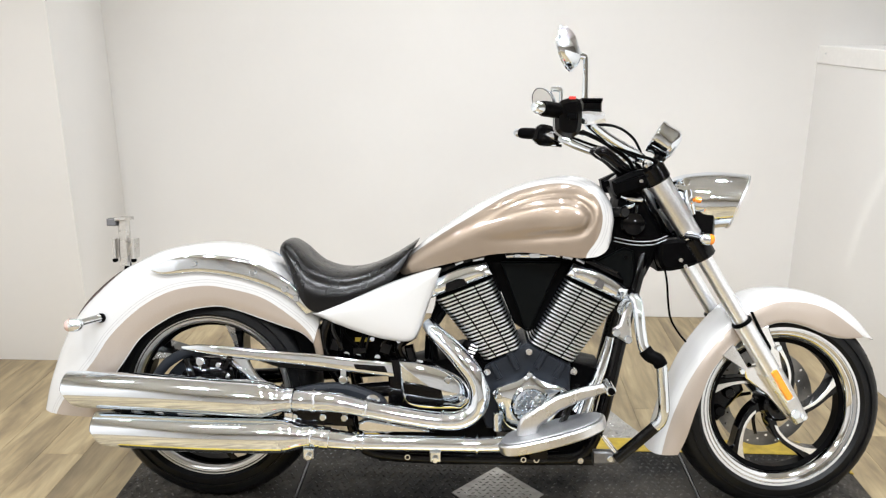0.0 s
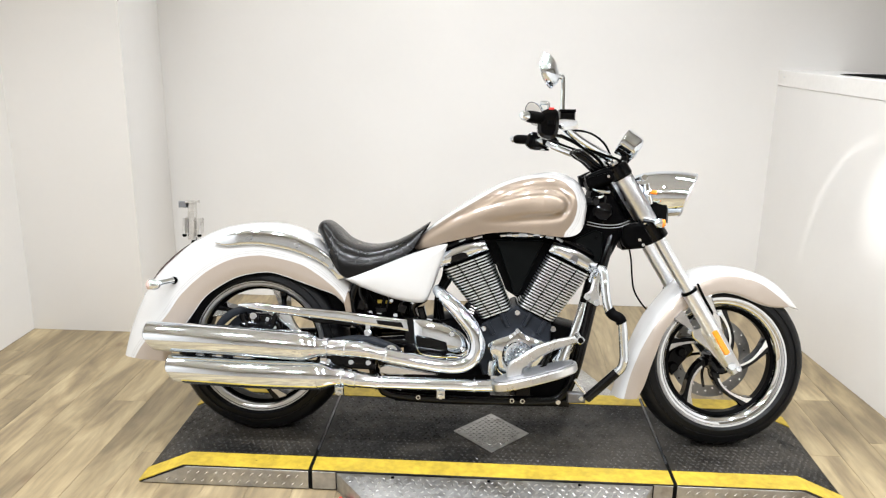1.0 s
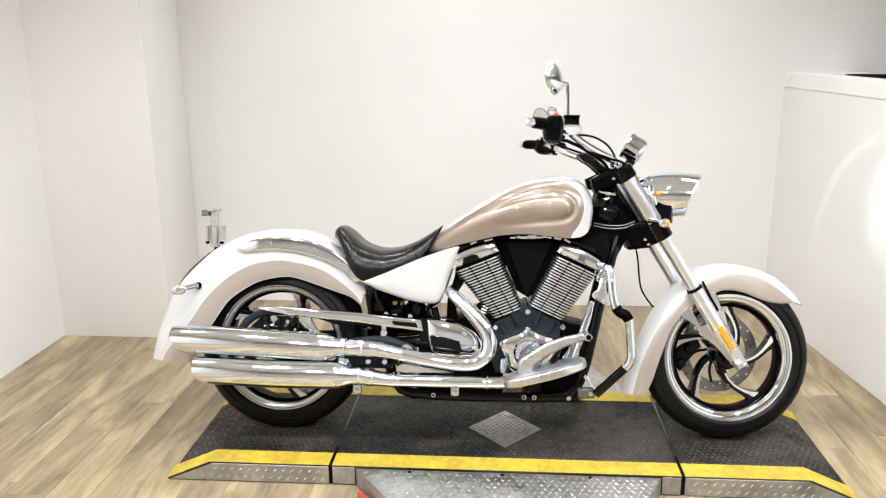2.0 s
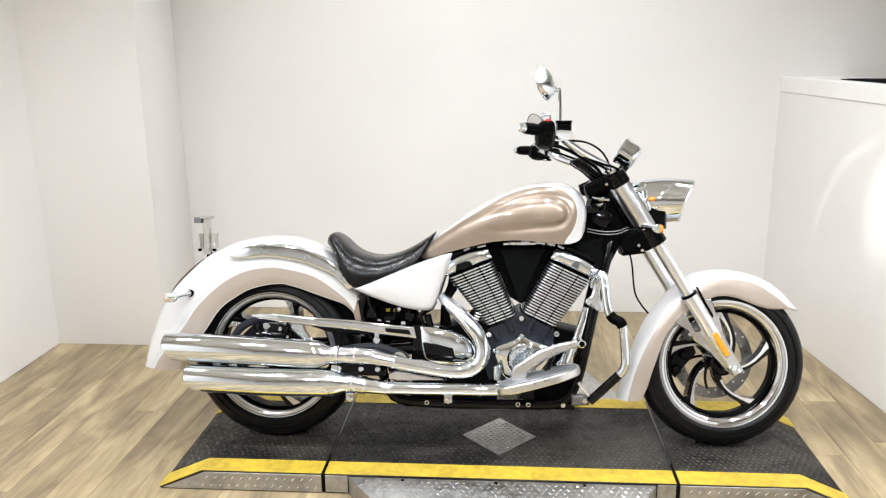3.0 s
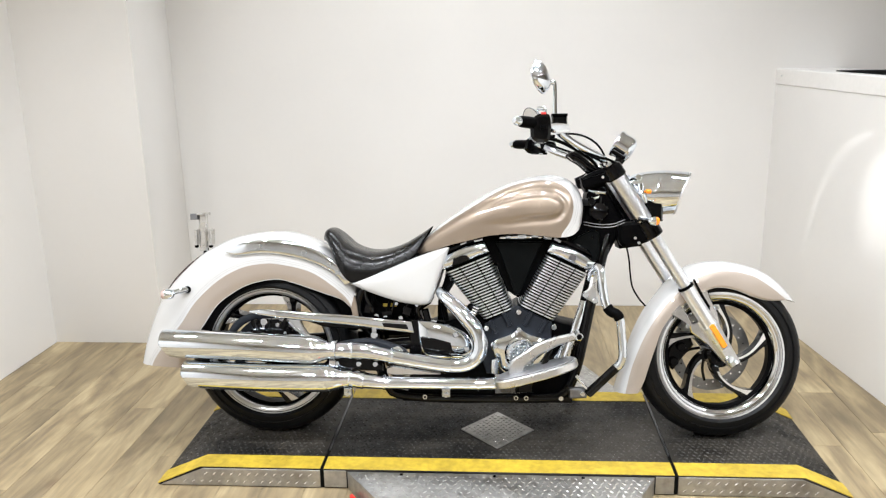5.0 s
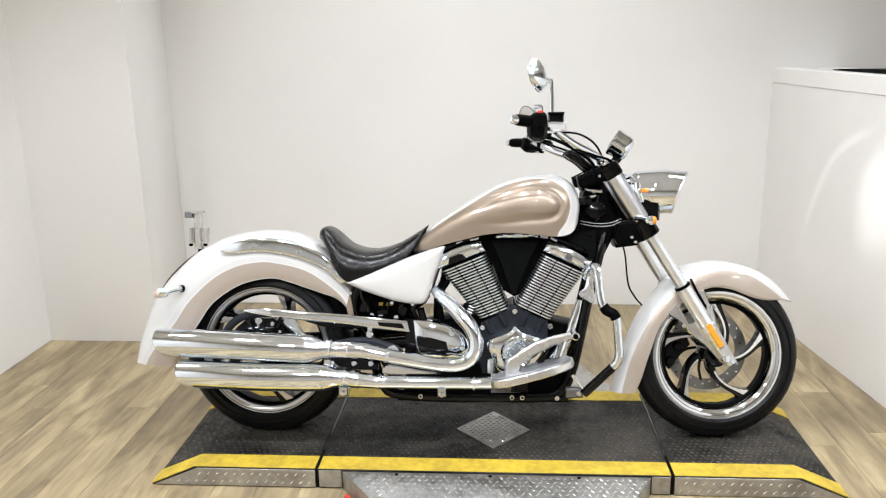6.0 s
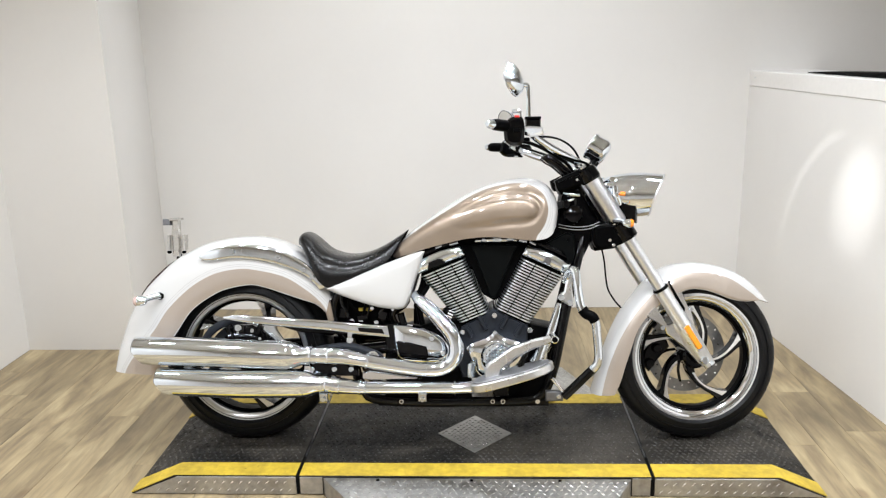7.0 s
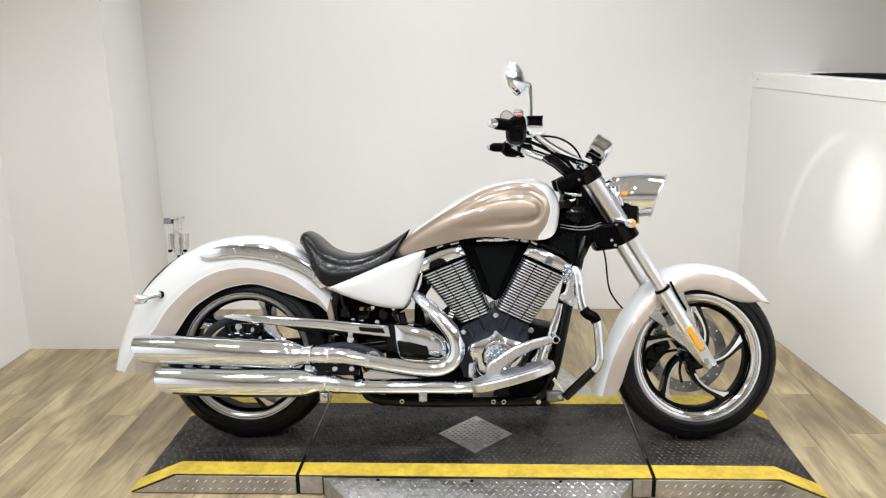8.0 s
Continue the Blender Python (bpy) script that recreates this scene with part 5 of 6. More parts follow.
# ---- exhausts ----
def muffler(tip, run, r, y, grow, label):
    """A chrome muffler with an open end, a tapered shoulder and its pipe."""
    bm = bmesh.new()
    tx, tz = tip
    body = [(tx + 0.004, y, tz), (tx + 0.10, y, tz - 0.002), (tx + 0.30, y, tz - 0.008), (-0.672 + grow, y, run[0][1] + 0.002), (-0.630 + grow, y, run[0][1] + 0.001), (-0.598 + grow, y, run[0][1]), (-0.58 + grow, y, run[0][1])]
    tube(bm, body, [r - 0.001, r, r + 0.001, r, r * 0.90, r * 0.66, r * 0.60], n=44, sides=36)
    for v in bm.verts:
        if v.co.x < tx + 0.05:
            v.co.x += 0.034 * max(0.0, (tz - v.co.z) / r + 0.15) * (1 - (v.co.x - tx) / 0.05)
    ob = part("muffler", bm, M_CHROME, bike, label)
    bore = lathe(bmesh.new(), [(r - 0.0015, 0.0), (r - 0.004, 0.003), (r - 0.006, -0.004), (r - 0.007, -0.03), (0.0005, -0.032)], (tx + 0.004, y, tz), (-1, 0, 0), 36)
    for v in bore.verts:
        v.co.x += 0.034 * max(0.0, (tz - v.co.z) / r + 0.15)
    part("tip_bore", bore, M_STEEL, ob, "dark muffler bore")
    return ob


M1 = [(-0.58, 0.350), (-0.520, 0.3495), (-0.450, 0.346), (-0.371, 0.332), (-0.270, 0.314), (-0.165, 0.300), (-0.100, 0.304), (-0.062, 0.332), (-0.050, 0.375), (-0.062, 0.420), (-0.095, 0.462), (-0.130, 0.497), (-0.172, 0.531), (-0.195, 0.552)]
M2 = [(-0.58, 0.249), (-0.535, 0.254), (-0.493, 0.2465), (-0.40, 0.236), (-0.370, 0.2345), (-0.209, 0.2345), (-0.009, 0.2365), (0.08, 0.245), (0.15, 0.28)]
upper = muffler((-1.198, 0.3705), M1, 0.0508, -0.205, 0.0, "long chrome upper muffler with a flat cut end")
lower = muffler((-1.120, 0.2590), M2, 0.0515, -0.205, 0.055, "long chrome lower muffler with a flat cut end")
ys1 = [-0.205] * 9 + [-0.20, -0.19, -0.175, -0.155, -0.12]
bm = tube(bmesh.new(), [(p[0], y, p[1]) for p, y in zip(M1, ys1)], [0.028, 0.030, 0.0285, 0.0245, 0.0245, 0.0255, 0.0265, 0.027, 0.0275, 0.0275, 0.027, 0.026, 0.023, 0.020], n=120, sides=28)
pipe_u = part("exhaust_pipe", bm, M_CHROME, bike, "curved chrome upper exhaust pipe")
bm = tube(bmesh.new(), [(p[0], -0.205 if p[0] < 0 else -0.19, p[1]) for p in M2], [0.028, 0.029, 0.030, 0.0245, 0.022, 0.022, 0.0215, 0.021, 0.02], n=80, sides=28)
pipe_l = part("exhaust_pipe", bm, M_CHROME, bike, "straight chrome lower exhaust pipe")
# heat shields and clamps
for pts, owner in ((((-0.37, 0.333), (-0.365, 0.332)), pipe_u), (((-0.155, 0.3005), (-0.149, 0.3005)), pipe_u), (((-0.395, 0.2365), (-0.388, 0.236)), pipe_l), (((-0.06, 0.236), (-0.054, 0.236)), pipe_l)):
    part("clamp", rod(bmesh.new(), (pts[0][0], -0.205, pts[0][1]), (pts[1][0], -0.205, pts[1][1]), 0.0275, 28, edge=0.001), M_CHROME, owner)
for px, pz in ((-0.520, 0.200), (-0.170, 0.200)):
    part("clamp_lug", block(bmesh.new(), px - 0.016, px + 0.016, -0.225, -0.185, pz - 0.012, pz + 0.018, 0.004), M_CHROME, pipe_l)
    part("clamp_bolt", rod(bmesh.new(), (px, -0.222, pz - 0.002), (px, -0.236, pz - 0.002), 0.009, 12), M_CHROME, pipe_l)


def collar(path, x, r, width, owner):
    """A pipe collar with a raised rim, square to the pipe at x."""
    k = min(range(1, len(path) - 1), key=lambda n: abs((path[n][0] + path[n + 1][0]) / 2 - x) if path[n + 1][0] > path[n][0] else 9)
    a, b = path[k], path[k + 1]
    z = a[1] + (b[1] - a[1]) * (x - a[0]) / (b[0] - a[0])
    d = Vector((b[0] - a[0], 0, b[1] - a[1])).normalized()
    prof = [(r - 0.004, -width / 2), (r, -width / 2 + 0.0015), (r - 0.001, -width / 6), (r - 0.001, width / 6), (r, width / 2 - 0.0015), (r - 0.004, width / 2)]
    part("collar", lathe(bmesh.new(), prof, (x, -0.205, z), d, 32), M_CHROME, owner)


for cx, cr, cw in ((-0.572, 0.0345, 0.020), (-0.506, 0.0330, 0.012), (-0.364, 0.0275, 0.010)):
    collar(M1, cx, cr, cw, pipe_u)
for cx, cr, cw in ((-0.518, 0.0345, 0.014), (-0.476, 0.0325, 0.026), (-0.372, 0.0260, 0.008), (-0.092, 0.0245, 0.006)):
    collar(M2, cx, cr, cw, pipe_l)
part("exhaust_hanger", plate(bmesh.new(), [(-0.62, 0.292), (-0.585, 0.322), (-0.45, 0.318), (-0.40, 0.296), (-0.40, 0.272), (-0.60, 0.276)], -0.19, -0.165, 0.004), M_BLACK, bike, "black exhaust hanger plate")
for px in (-0.565, -0.485, -0.425):
    part("bolt", rod(bmesh.new(), (px, -0.189, 0.299), (px, -0.199, 0.299), 0.010, 14), M_CHROME, bike, "round hanger bolt")
part("hanger_box", block(bmesh.new(), -0.592, -0.565, -0.205, -0.185, 0.288, 0.315, 0.004), M_POLISH, bike)
part("heat_shield", plate(bmesh.new(), [(-0.385, 0.286), (-0.36, 0.295), (-0.19, 0.270), (-0.175, 0.262), (-0.36, 0.260), (-0.385, 0.266)], -0.20, -0.17, 0.004), M_POLISH, bike, "polished lower heat shield")
part("exhaust_port", lathe(bmesh.new(), [(0.020, 0), (0.024, 0.004), (0.024, 0.020), (0.018, 0.024), (0.022, 0.03), (0.022, 0.05)], (-0.085, -0.105, 0.475), (0.5, 0.4, 0.75), 20), M_DULL, bike, "black exhaust port")
bm = bmesh.new()
for k in range(4):
    rod(bm, (-0.090 + k * 0.004, -0.13, 0.470 + k * 0.009), (-0.070 + k * 0.004, -0.13, 0.462 + k * 0.009), 0.004, 8)
part("spring", bm, M_POLISH, bike, "bright spring coils at the exhaust port")

# ---- foot controls ----
BOARD = [(0.0, -0.285), (0.012, -0.315), (0.05, -0.335), (0.13, -0.338), (0.22, -0.325), (0.275, -0.295), (0.292, -0.26), (0.285, -0.225), (0.24, -0.205), (0.12, -0.205), (0.03, -0.225)]
for s in (1, -1):
    tilt = pose(0, 0, 0.258, 0, -14.5, 0)
    flip = Matrix.Diagonal((1, s, 1, 1))
    board = part("floorboard", plate(bmesh.new(), BOARD, -0.018, 0.010, 0.004, n=60, m=flip @ tilt @ FLAT), M_SATIN, bike, "pointed alloy floorboard with a grey rubber pad")
    pad = [(0.145 + (x - 0.145) * 0.94, -0.27 + (y + 0.27) * 0.88) for x, y in BOARD]
    part("pad", plate(bmesh.new(), pad, 0.0102, 0.015, 0.002, n=60, m=flip @ tilt @ FLAT), M_PAD, board, "worn grey metal-faced pad")
    part("board_stay", block(bmesh.new(), 0.08, 0.13, -0.29, -0.10, 0.226, 0.262, 0.006, m=flip), M_BLACK, board)
PEDAL = [(0.048, 0.285), (0.050, 0.318), (0.062, 0.338), (0.145, 0.394), (0.210, 0.418), (0.282, 0.434), (0.286, 0.410), (0.218, 0.388), (0.158, 0.358), (0.106, 0.316), (0.098, 0.285)]
pedal = part("brake_pedal", plate(bmesh.new(), PEDAL, -0.285, -0.262, 0.006), M_SATIN, bike, "cast alloy brake lever")
part("pedal_pad", rod(bmesh.new(), (0.283, -0.33, 0.428), (0.283, -0.255, 0.428), 0.013, 16), M_CHROME, pedal)
part("pedal_tip", rod(bmesh.new(), (0.283, -0.335, 0.428), (0.283, -0.33, 0.428), 0.009, 16), M_DULL, pedal)
part("pedal_arm", tube(bmesh.new(), [(0.17, -0.24, 0.31), (0.195, -0.22, 0.365), (0.215, -0.18, 0.40)], [0.010, 0.009, 0.008]), M_BLACK, pedal)
part("brake_spring", lathe(bmesh.new(), [(0.012 + 0.003 * (k % 2), 0.006 * k) for k in range(10)], (0.115, -0.235, 0.315), (0.5, 0, 0.9), 16), M_SATIN, pedal)
part("master_cylinder", tube(bmesh.new(), [(0.225, -0.19, 0.30), (0.262, -0.17, 0.40)], [0.018, 0.016], smooth=False), M_CHROME, bike, "chrome rear brake cylinder")
part("guard_lug", plate(bmesh.new(), [(0.262, 0.184), (0.322, 0.186), (0.330, 0.221), (0.262, 0.220)], -0.205, -0.175, 0.005), M_STEEL, bike, "polished crash bar mount")
part("guard_link", tube(bmesh.new(), [(0.284, -0.205, 0.268), (0.300, -0.206, 0.248), (0.322, -0.205, 0.222)], [0.006, 0.007, 0.006]), M_POLISH, bike, "short polished link between floorboard and crash bar")
part("bolt", rod(bmesh.new(), (0.308, -0.204, 0.203), (0.308, -0.213, 0.203), 0.009, 12), M_CHROME, bike, "mount bolt")

# crash bar
g = part("crash_bar", tube(bmesh.new(), [(0.340, -0.14, 0.600), (0.346, -0.165, 0.632), (0.357, -0.19, 0.648), (0.366, -0.20, 0.638), (0.370, -0.215, 0.602), (0.375, -0.22, 0.560), (0.383, -0.225, 0.520), (0.398, -0.23, 0.499), (0.419, -0.235, 0.489), (0.430, -0.235, 0.468), (0.435, -0.235, 0.425), (0.439, -0.235, 0.379), (0.440, -0.235, 0.346), (0.433, -0.233, 0.319), (0.416, -0.230, 0.300), (0.398, -0.226, 0.281)], 0.0150, n=110), M_CHROME, bike, "bent chrome crash bar with black sleeves")
part("rubber_sleeve", tube(bmesh.new(), [(0.386, -0.226, 0.514), (0.398, -0.23, 0.499), (0.419, -0.235, 0.489), (0.428, -0.235, 0.474)], 0.0185, n=16), M_DULL, g, "black rubber sleeve")
part("lower_sleeve", tube(bmesh.new(), [(0.420, -0.231, 0.304), (0.380, -0.223, 0.262), (0.326, -0.205, 0.203)], 0.0158, n=14), M_BLACK, g, "black lower sleeve")
part("clamp", plate(bmesh.new(), [(0.350, 0.643), (0.368, 0.652), (0.380, 0.640), (0.374, 0.622), (0.362, 0.602), (0.359, 0.585), (0.365, 0.525), (0.352, 0.515), (0.314, 0.537), (0.313, 0.554), (0.330, 0.566)], -0.145, -0.165, 0.006), M_SATIN, g, "polished alloy crash bar clamp")
for bx, bz in ((0.320, 0.546), (0.352, 0.527)):
    part("clamp_bolt", rod(bmesh.new(), (bx, -0.163, bz), (bx, -0.178, bz), 0.011, 14), M_CHROME, g)
# side stand on the far side
part("side_stand", tube(bmesh.new(), [(0.20, 0.10, 0.15), (0.27, 0.20, 0.11), (0.33, 0.285, 0.062)], [0.014, 0.013, 0.012]), M_CHROME, bike, "chrome side stand leg")

# ---- front end ----
FA, FB = Vector((0.426, 0, 0.952)), Vector((0.828, 0, 0.3115))
FD = (FB - FA).normalized()


def on_fork(z, y):
    p = FA + FD * ((FA.z - z) / -FD.z)
    return (p.x, y, z)


for s in (-1, 1):
    y = 0.108 * s
    part("fork_tube", rod(bmesh.new(), on_fork(0.985, y), on_fork(0.80, y), 0.0310, 28, 0.003), M_SATIN, bike, "satin chrome upper fork cover", m=STEER)
    part("fork_leg", rod(bmesh.new(), on_fork(0.80, y), on_fork(0.545, y), 0.0215, 28, 0.002), M_FIN, bike, "polished fork leg", m=STEER)
    sl = part("fork_slider", rod(bmesh.new(), on_fork(0.560, y), on_fork(0.405, y), 0.0268, 28, 0.004), M_FIN, bike, "polished fork slider", m=STEER)
    part("dust_seal", rod(bmesh.new(), on_fork(0.566, y), on_fork(0.558, y), 0.0285, 28, 0.001), M_DULL, sl)
    a, b = Vector(on_fork(0.425, y)), Vector(on_fork(0.285, y))
    side = FD.cross(Vector((0, 1, 0))).normalized()
    lug = [a - side * 0.027, b - side * 0.020, b + side * 0.020, a + side * 0.027]
    part("axle_lug", plate(bmesh.new(), [(v.x, v.z) for v in lug], y - 0.022, y + 0.022, 0.006), M_SATIN, sl, "cast axle lug")
    part("axle_clamp_bolt", rod(bmesh.new(), (b.x, y - 0.02 * 1, b.z + 0.012), (b.x, y - 0.03, b.z + 0.012), 0.008, 12), M_CHROME, sl)
    if s < 0:
        c0, c1 = Vector(on_fork(0.428, 0)), Vector(on_fork(0.352, 0))
        ref = [c0 - side * 0.010, c1 - side * 0.010, c1 + FD * 0.004, c1 + side * 0.010, c0 + side * 0.010, c0 - FD * 0.004]
        part("reflector", plate(bmesh.new(), [(v.x, v.z) for v in ref], y - 0.022, y - 0.031, 0.003), M_YELLENS, sl, "amber fork reflector")
        part("reflector_base", plate(bmesh.new(), [(v.x, v.z) for v in (c0 - side * 0.014 - FD * 0.008, c1 - side * 0.014 + FD * 0.008, c1 + side * 0.014 + FD * 0.008, c0 + side * 0.014 - FD * 0.008)], y - 0.018, y - 0.024, 0.002), M_CHROME, sl)
    BR = [(0.624, 0.464), (0.654, 0.498), (0.681, 0.462), (0.700, 0.430), (0.735, 0.440), (0.738, 0.470), (0.716, 0.530), (0.728, 0.544), (0.754, 0.548), (0.772, 0.503), (0.786, 0.482), (0.798, 0.435), (0.812, 0.368), (0.834, 0.300), (0.815, 0.285), (0.756, 0.352), (0.696, 0.398), (0.690, 0.420), (0.660, 0.440)]
    fb = part("fender_bracket", plate(bmesh.new(), BR, s * 0.082, s * 0.094, 0.003), M_POLISH, bike, "satin alloy fender bracket", m=STEER)
    for px, pz in ((0.680, 0.420), (0.783, 0.487)):
        part("bolt", rod(bmesh.new(), (px, s * 0.092, pz), (px, s * 0.104, pz), 0.008, 12), M_CHROME, fb)
    # dark hose clip beside the slider
    part("hose_clip", plate(bmesh.new(), [(0.700, 0.588), (0.706, 0.590), (0.735, 0.535), (0.762, 0.490), (0.760, 0.478), (0.752, 0.488), (0.728, 0.530)], s * 0.09, s * 0.10, 0.002), M_DULL, bike, "black clip beside the fork slider", m=STEER)
TL = [(0.440, 0.795), (0.438, 0.738), (0.462, 0.711), (0.525, 0.724), (0.560, 0.745), (0.555, 0.778), (0.510, 0.800)]
tl = part("lower_triple_clamp", plate(bmesh.new(), [(0.430, 0.76), (0.452, 0.70), (0.530, 0.71), (0.53, 0.785), (0.46, 0.81)], -0.065, 0.065, 0.010), M_DULL, bike, "black lower fork clamp")
TU = [(0.303, 0.956), (0.316, 0.919), (0.345, 0.920), (0.405, 0.945), (0.415, 0.985), (0.372, 0.986)]
tu = part("upper_triple_clamp", plate(bmesh.new(), [(0.318, 0.935), (0.330, 0.905), (0.40, 0.93), (0.41, 0.965), (0.37, 0.965)], -0.065, 0.065, 0.008), M_DULL, bike, "black upper fork clamp")
for s in (-1, 1):
    y = 0.108 * s
    part("clamp_cheek", plate(bmesh.new(), TL, s * 0.066, s * 0.128, 0.010, n=40), M_DULL, tl)
    part("collar", rod(bmesh.new(), on_fork(0.800, y), on_fork(0.742, y), 0.0370, 28, 0.004), M_BLACK, tl, m=STEER)
    part("clamp_cheek", plate(bmesh.new(), TU, s * 0.066, s * 0.126, 0.010, n=40), M_DULL, tu)
    part("collar", rod(bmesh.new(), on_fork(0.993, y), on_fork(0.950, y), 0.0370, 28, 0.005), M_BLACK, tu, m=STEER)
    part("fork_cap", rod(bmesh.new(), on_fork(1.004, y), on_fork(0.992, y), 0.020, 20, 0.004), M_CHROME, tu, m=STEER)
for px, pz in ((0.492, 0.745), (0.505, 0.728)):
    part("bolt", rod(bmesh.new(), (px, -0.126, pz), (px, -0.150, pz), 0.0055, 10), M_POLISH, tl)
part("bolt", rod(bmesh.new(), (0.378, -0.124, 0.958), (0.378, -0.148, 0.958), 0.005, 10), M_POLISH, tu)
bm = bmesh.new()
for k in range(5):
    tube(bm, [(0.34 + 0.01 * k, -0.06 - 0.008 * k, 0.94 - 0.012 * k), (0.375, -0.075, 0.88 - 0.02 * k), (0.415, -0.06, 0.80 - 0.01 * k), (0.40, -0.05, 0.74)], 0.005, n=14, sides=8)
part("wiring", bm, M_BLACK, bike, "black cables at the steering head")
bm = bmesh.new()
rod(bm, (0.325, -0.06, 0.868), (0.345, -0.11, 0.872), 0.016, 14)
part("ignition_switch", bm, M_BLACK, bike, "black ignition switch")
part("brake_hose", tube(bmesh.new(), [(0.485, 0.02, 0.715), (0.497, 0.02, 0.66), (0.503, 0.02, 0.60), (0.512, 0.02, 0.55), (0.536, 0.02, 0.508), (0.56, 0.02, 0.48)], 0.0032, sides=8), M_DULL, bike, "thin hanging black hose")
for zz in (0.800, 0.790):
    part("cable", tube(bmesh.new(), [(0.318, -0.10, zz), (0.37, -0.12, zz - 0.008), (0.419, -0.125, zz - 0.006), (0.459, -0.12, zz + 0.008)], 0.0017, sides=6), M_STEEL, bike, "thin grey cable")

# headlamp
H_TOP = [(0.468, 0.930), (0.488, 0.959), (0.538, 0.976), (0.620, 0.983), (0.706, 0.976)]
H_LOW = [(0.466, 0.905), (0.484, 0.862), (0.525, 0.830), (0.575, 0.818), (0.648, 0.824)]
N, A = 40, 48
h_top, h_low = smooth_line(H_TOP, N), smooth_line(H_LOW, N)
h_half = np.interp(np.linspace(0, 1, N), [0, 0.1, 0.3, 0.6, 1], [0.012, 0.045, 0.078, 0.094, 0.098])
grid = []
for i in range(N):
    mid, hv = (h_top[i] + h_low[i]) / 2, (h_top[i] - h_low[i]) / 2
    back = 0.020 * (i / (N - 1)) ** 2
    grid.append([(mid[0] + hv[0] * math.sin(a) - back * math.cos(a) ** 2, math.cos(a) * h_half[i], mid[1] + hv[1] * math.sin(a)) for a in np.linspace(0, 2 * math.pi, A, endpoint=False)])
bm = bmesh.new()
skin(bm, grid, closed=True)
bm.faces.ensure_lookup_table()
for f in bm.faces:
    v = f.verts[0].co
    f.material_index = 0 if f.calc_center_median().z > 0.914 else 1
lamp = part("headlamp", bm, [M_CHROME, M_CHROME], bike, "pointed chrome bullet headlamp", angle=60)
cen = np.array(grid[-1]).mean(axis=0)
bm = bmesh.new()
skin(bm, [[tuple(cen + (np.array(p) - cen) * q + np.array([0.934, 0, -0.357]) * b) for p in grid[-1]] for q, b in ((0.99, -0.001), (1.010, 0.000), (1.014, 0.002), (1.010, 0.005), (0.975, 0.006))], closed=True)
part("trim_ring", bm, M_FIN, lamp, "bright headlamp ring")
bm = bmesh.new()
cen = np.array(grid[-1]).mean(axis=0)
skin(bm, [[tuple(cen + (np.array(p) - cen) * q + np.array([b, 0, -b * 0.38])) for p in grid[-1]] for q, b in ((0.98, 0.003), (0.8, 0.005), (0.4, 0.007), (0.01, 0.008))], closed=True)
part("lens", bm, M_GLASS, lamp, "clear headlamp lens")
bm = bmesh.new()
block(bm, 0.535, 0.600, -0.085, 0.085, 0.800, 0.880, 0.010)
part("headlamp_mount", bm, M_BLACK, bike, "black headlamp mount")
for dy in (-0.10, 0.10):
    bm = bmesh.new()
    lathe(bm, [(0.0005, -0.014), (0.010, -0.010), (0.014, 0.0), (0.010, 0.010), (0.0005, 0.014)], (0.52, dy, 0.905), (0.3, 1, 0.2), 18)
    tube(bm, [(0.515, dy, 0.935), (0.52, dy, 0.905), (0.535, dy * 0.8, 0.870)], 0.011)
    stay = part("lamp_stay", bm, M_CHROME, bike, "chrome lamp stay")
    # added amber stud stands for the turn signal mirrored in the lamp shell
    part("signal_reflection", rod(bmesh.new(), (0.534, dy * 1.02, 0.908), (0.552, dy * 1.06, 0.906), 0.008, 16), M_AMBER, stay, "small amber button standing for the mirrored turn signal")
    part("stay_nut", rod(bmesh.new(), (0.505, dy * 1.05, 0.955), (0.505, dy * 1.20, 0.957), 0.011, 12), M_CHROME, stay)

# gauge
g0, g1 = Vector((0.500, 0, 1.050)), Vector((0.445, 0.014, 1.084))
gauge = part("gauge", lathe(bmesh.new(), [(0.0005, -0.004), (0.028, -0.004), (0.042, 0.004), (0.047, 0.016), (0.047, 0.052), (0.050, 0.056), (0.050, 0.066), (0.044, 0.068)], g0, g1 - g0, 40), M_CHROME, bike, "chrome cup speedometer")
part("gauge_glass", lathe(bmesh.new(), [(0.044, 0.066), (0.0005, 0.067)], g0, g1 - g0, 40), M_GLASS, gauge)
part("gauge_stalk", tube(bmesh.new(), [(0.470, 0, 1.045), (0.452, 0, 1.012), (0.425, 0, 0.985)], [0.022, 0.016, 0.018]), M_BLACK, gauge)

# handlebar
def bar_side(s):
    d = -0.032 if s > 0 else 0.0
    return [(0.392, s * 0.05, 1.022), (0.385, s * 0.085, 1.022), (0.350, s * 0.145, 1.036 + d * 0.4), (0.285, s * 0.20, 1.066 + d * 0.7), (0.228, s * 0.245, 1.100 + d), (0.200, s * 0.285, 1.118 + d), (0.150, s * 0.35, 1.130 + d), (0.075, s * 0.425, 1.135 + d)]


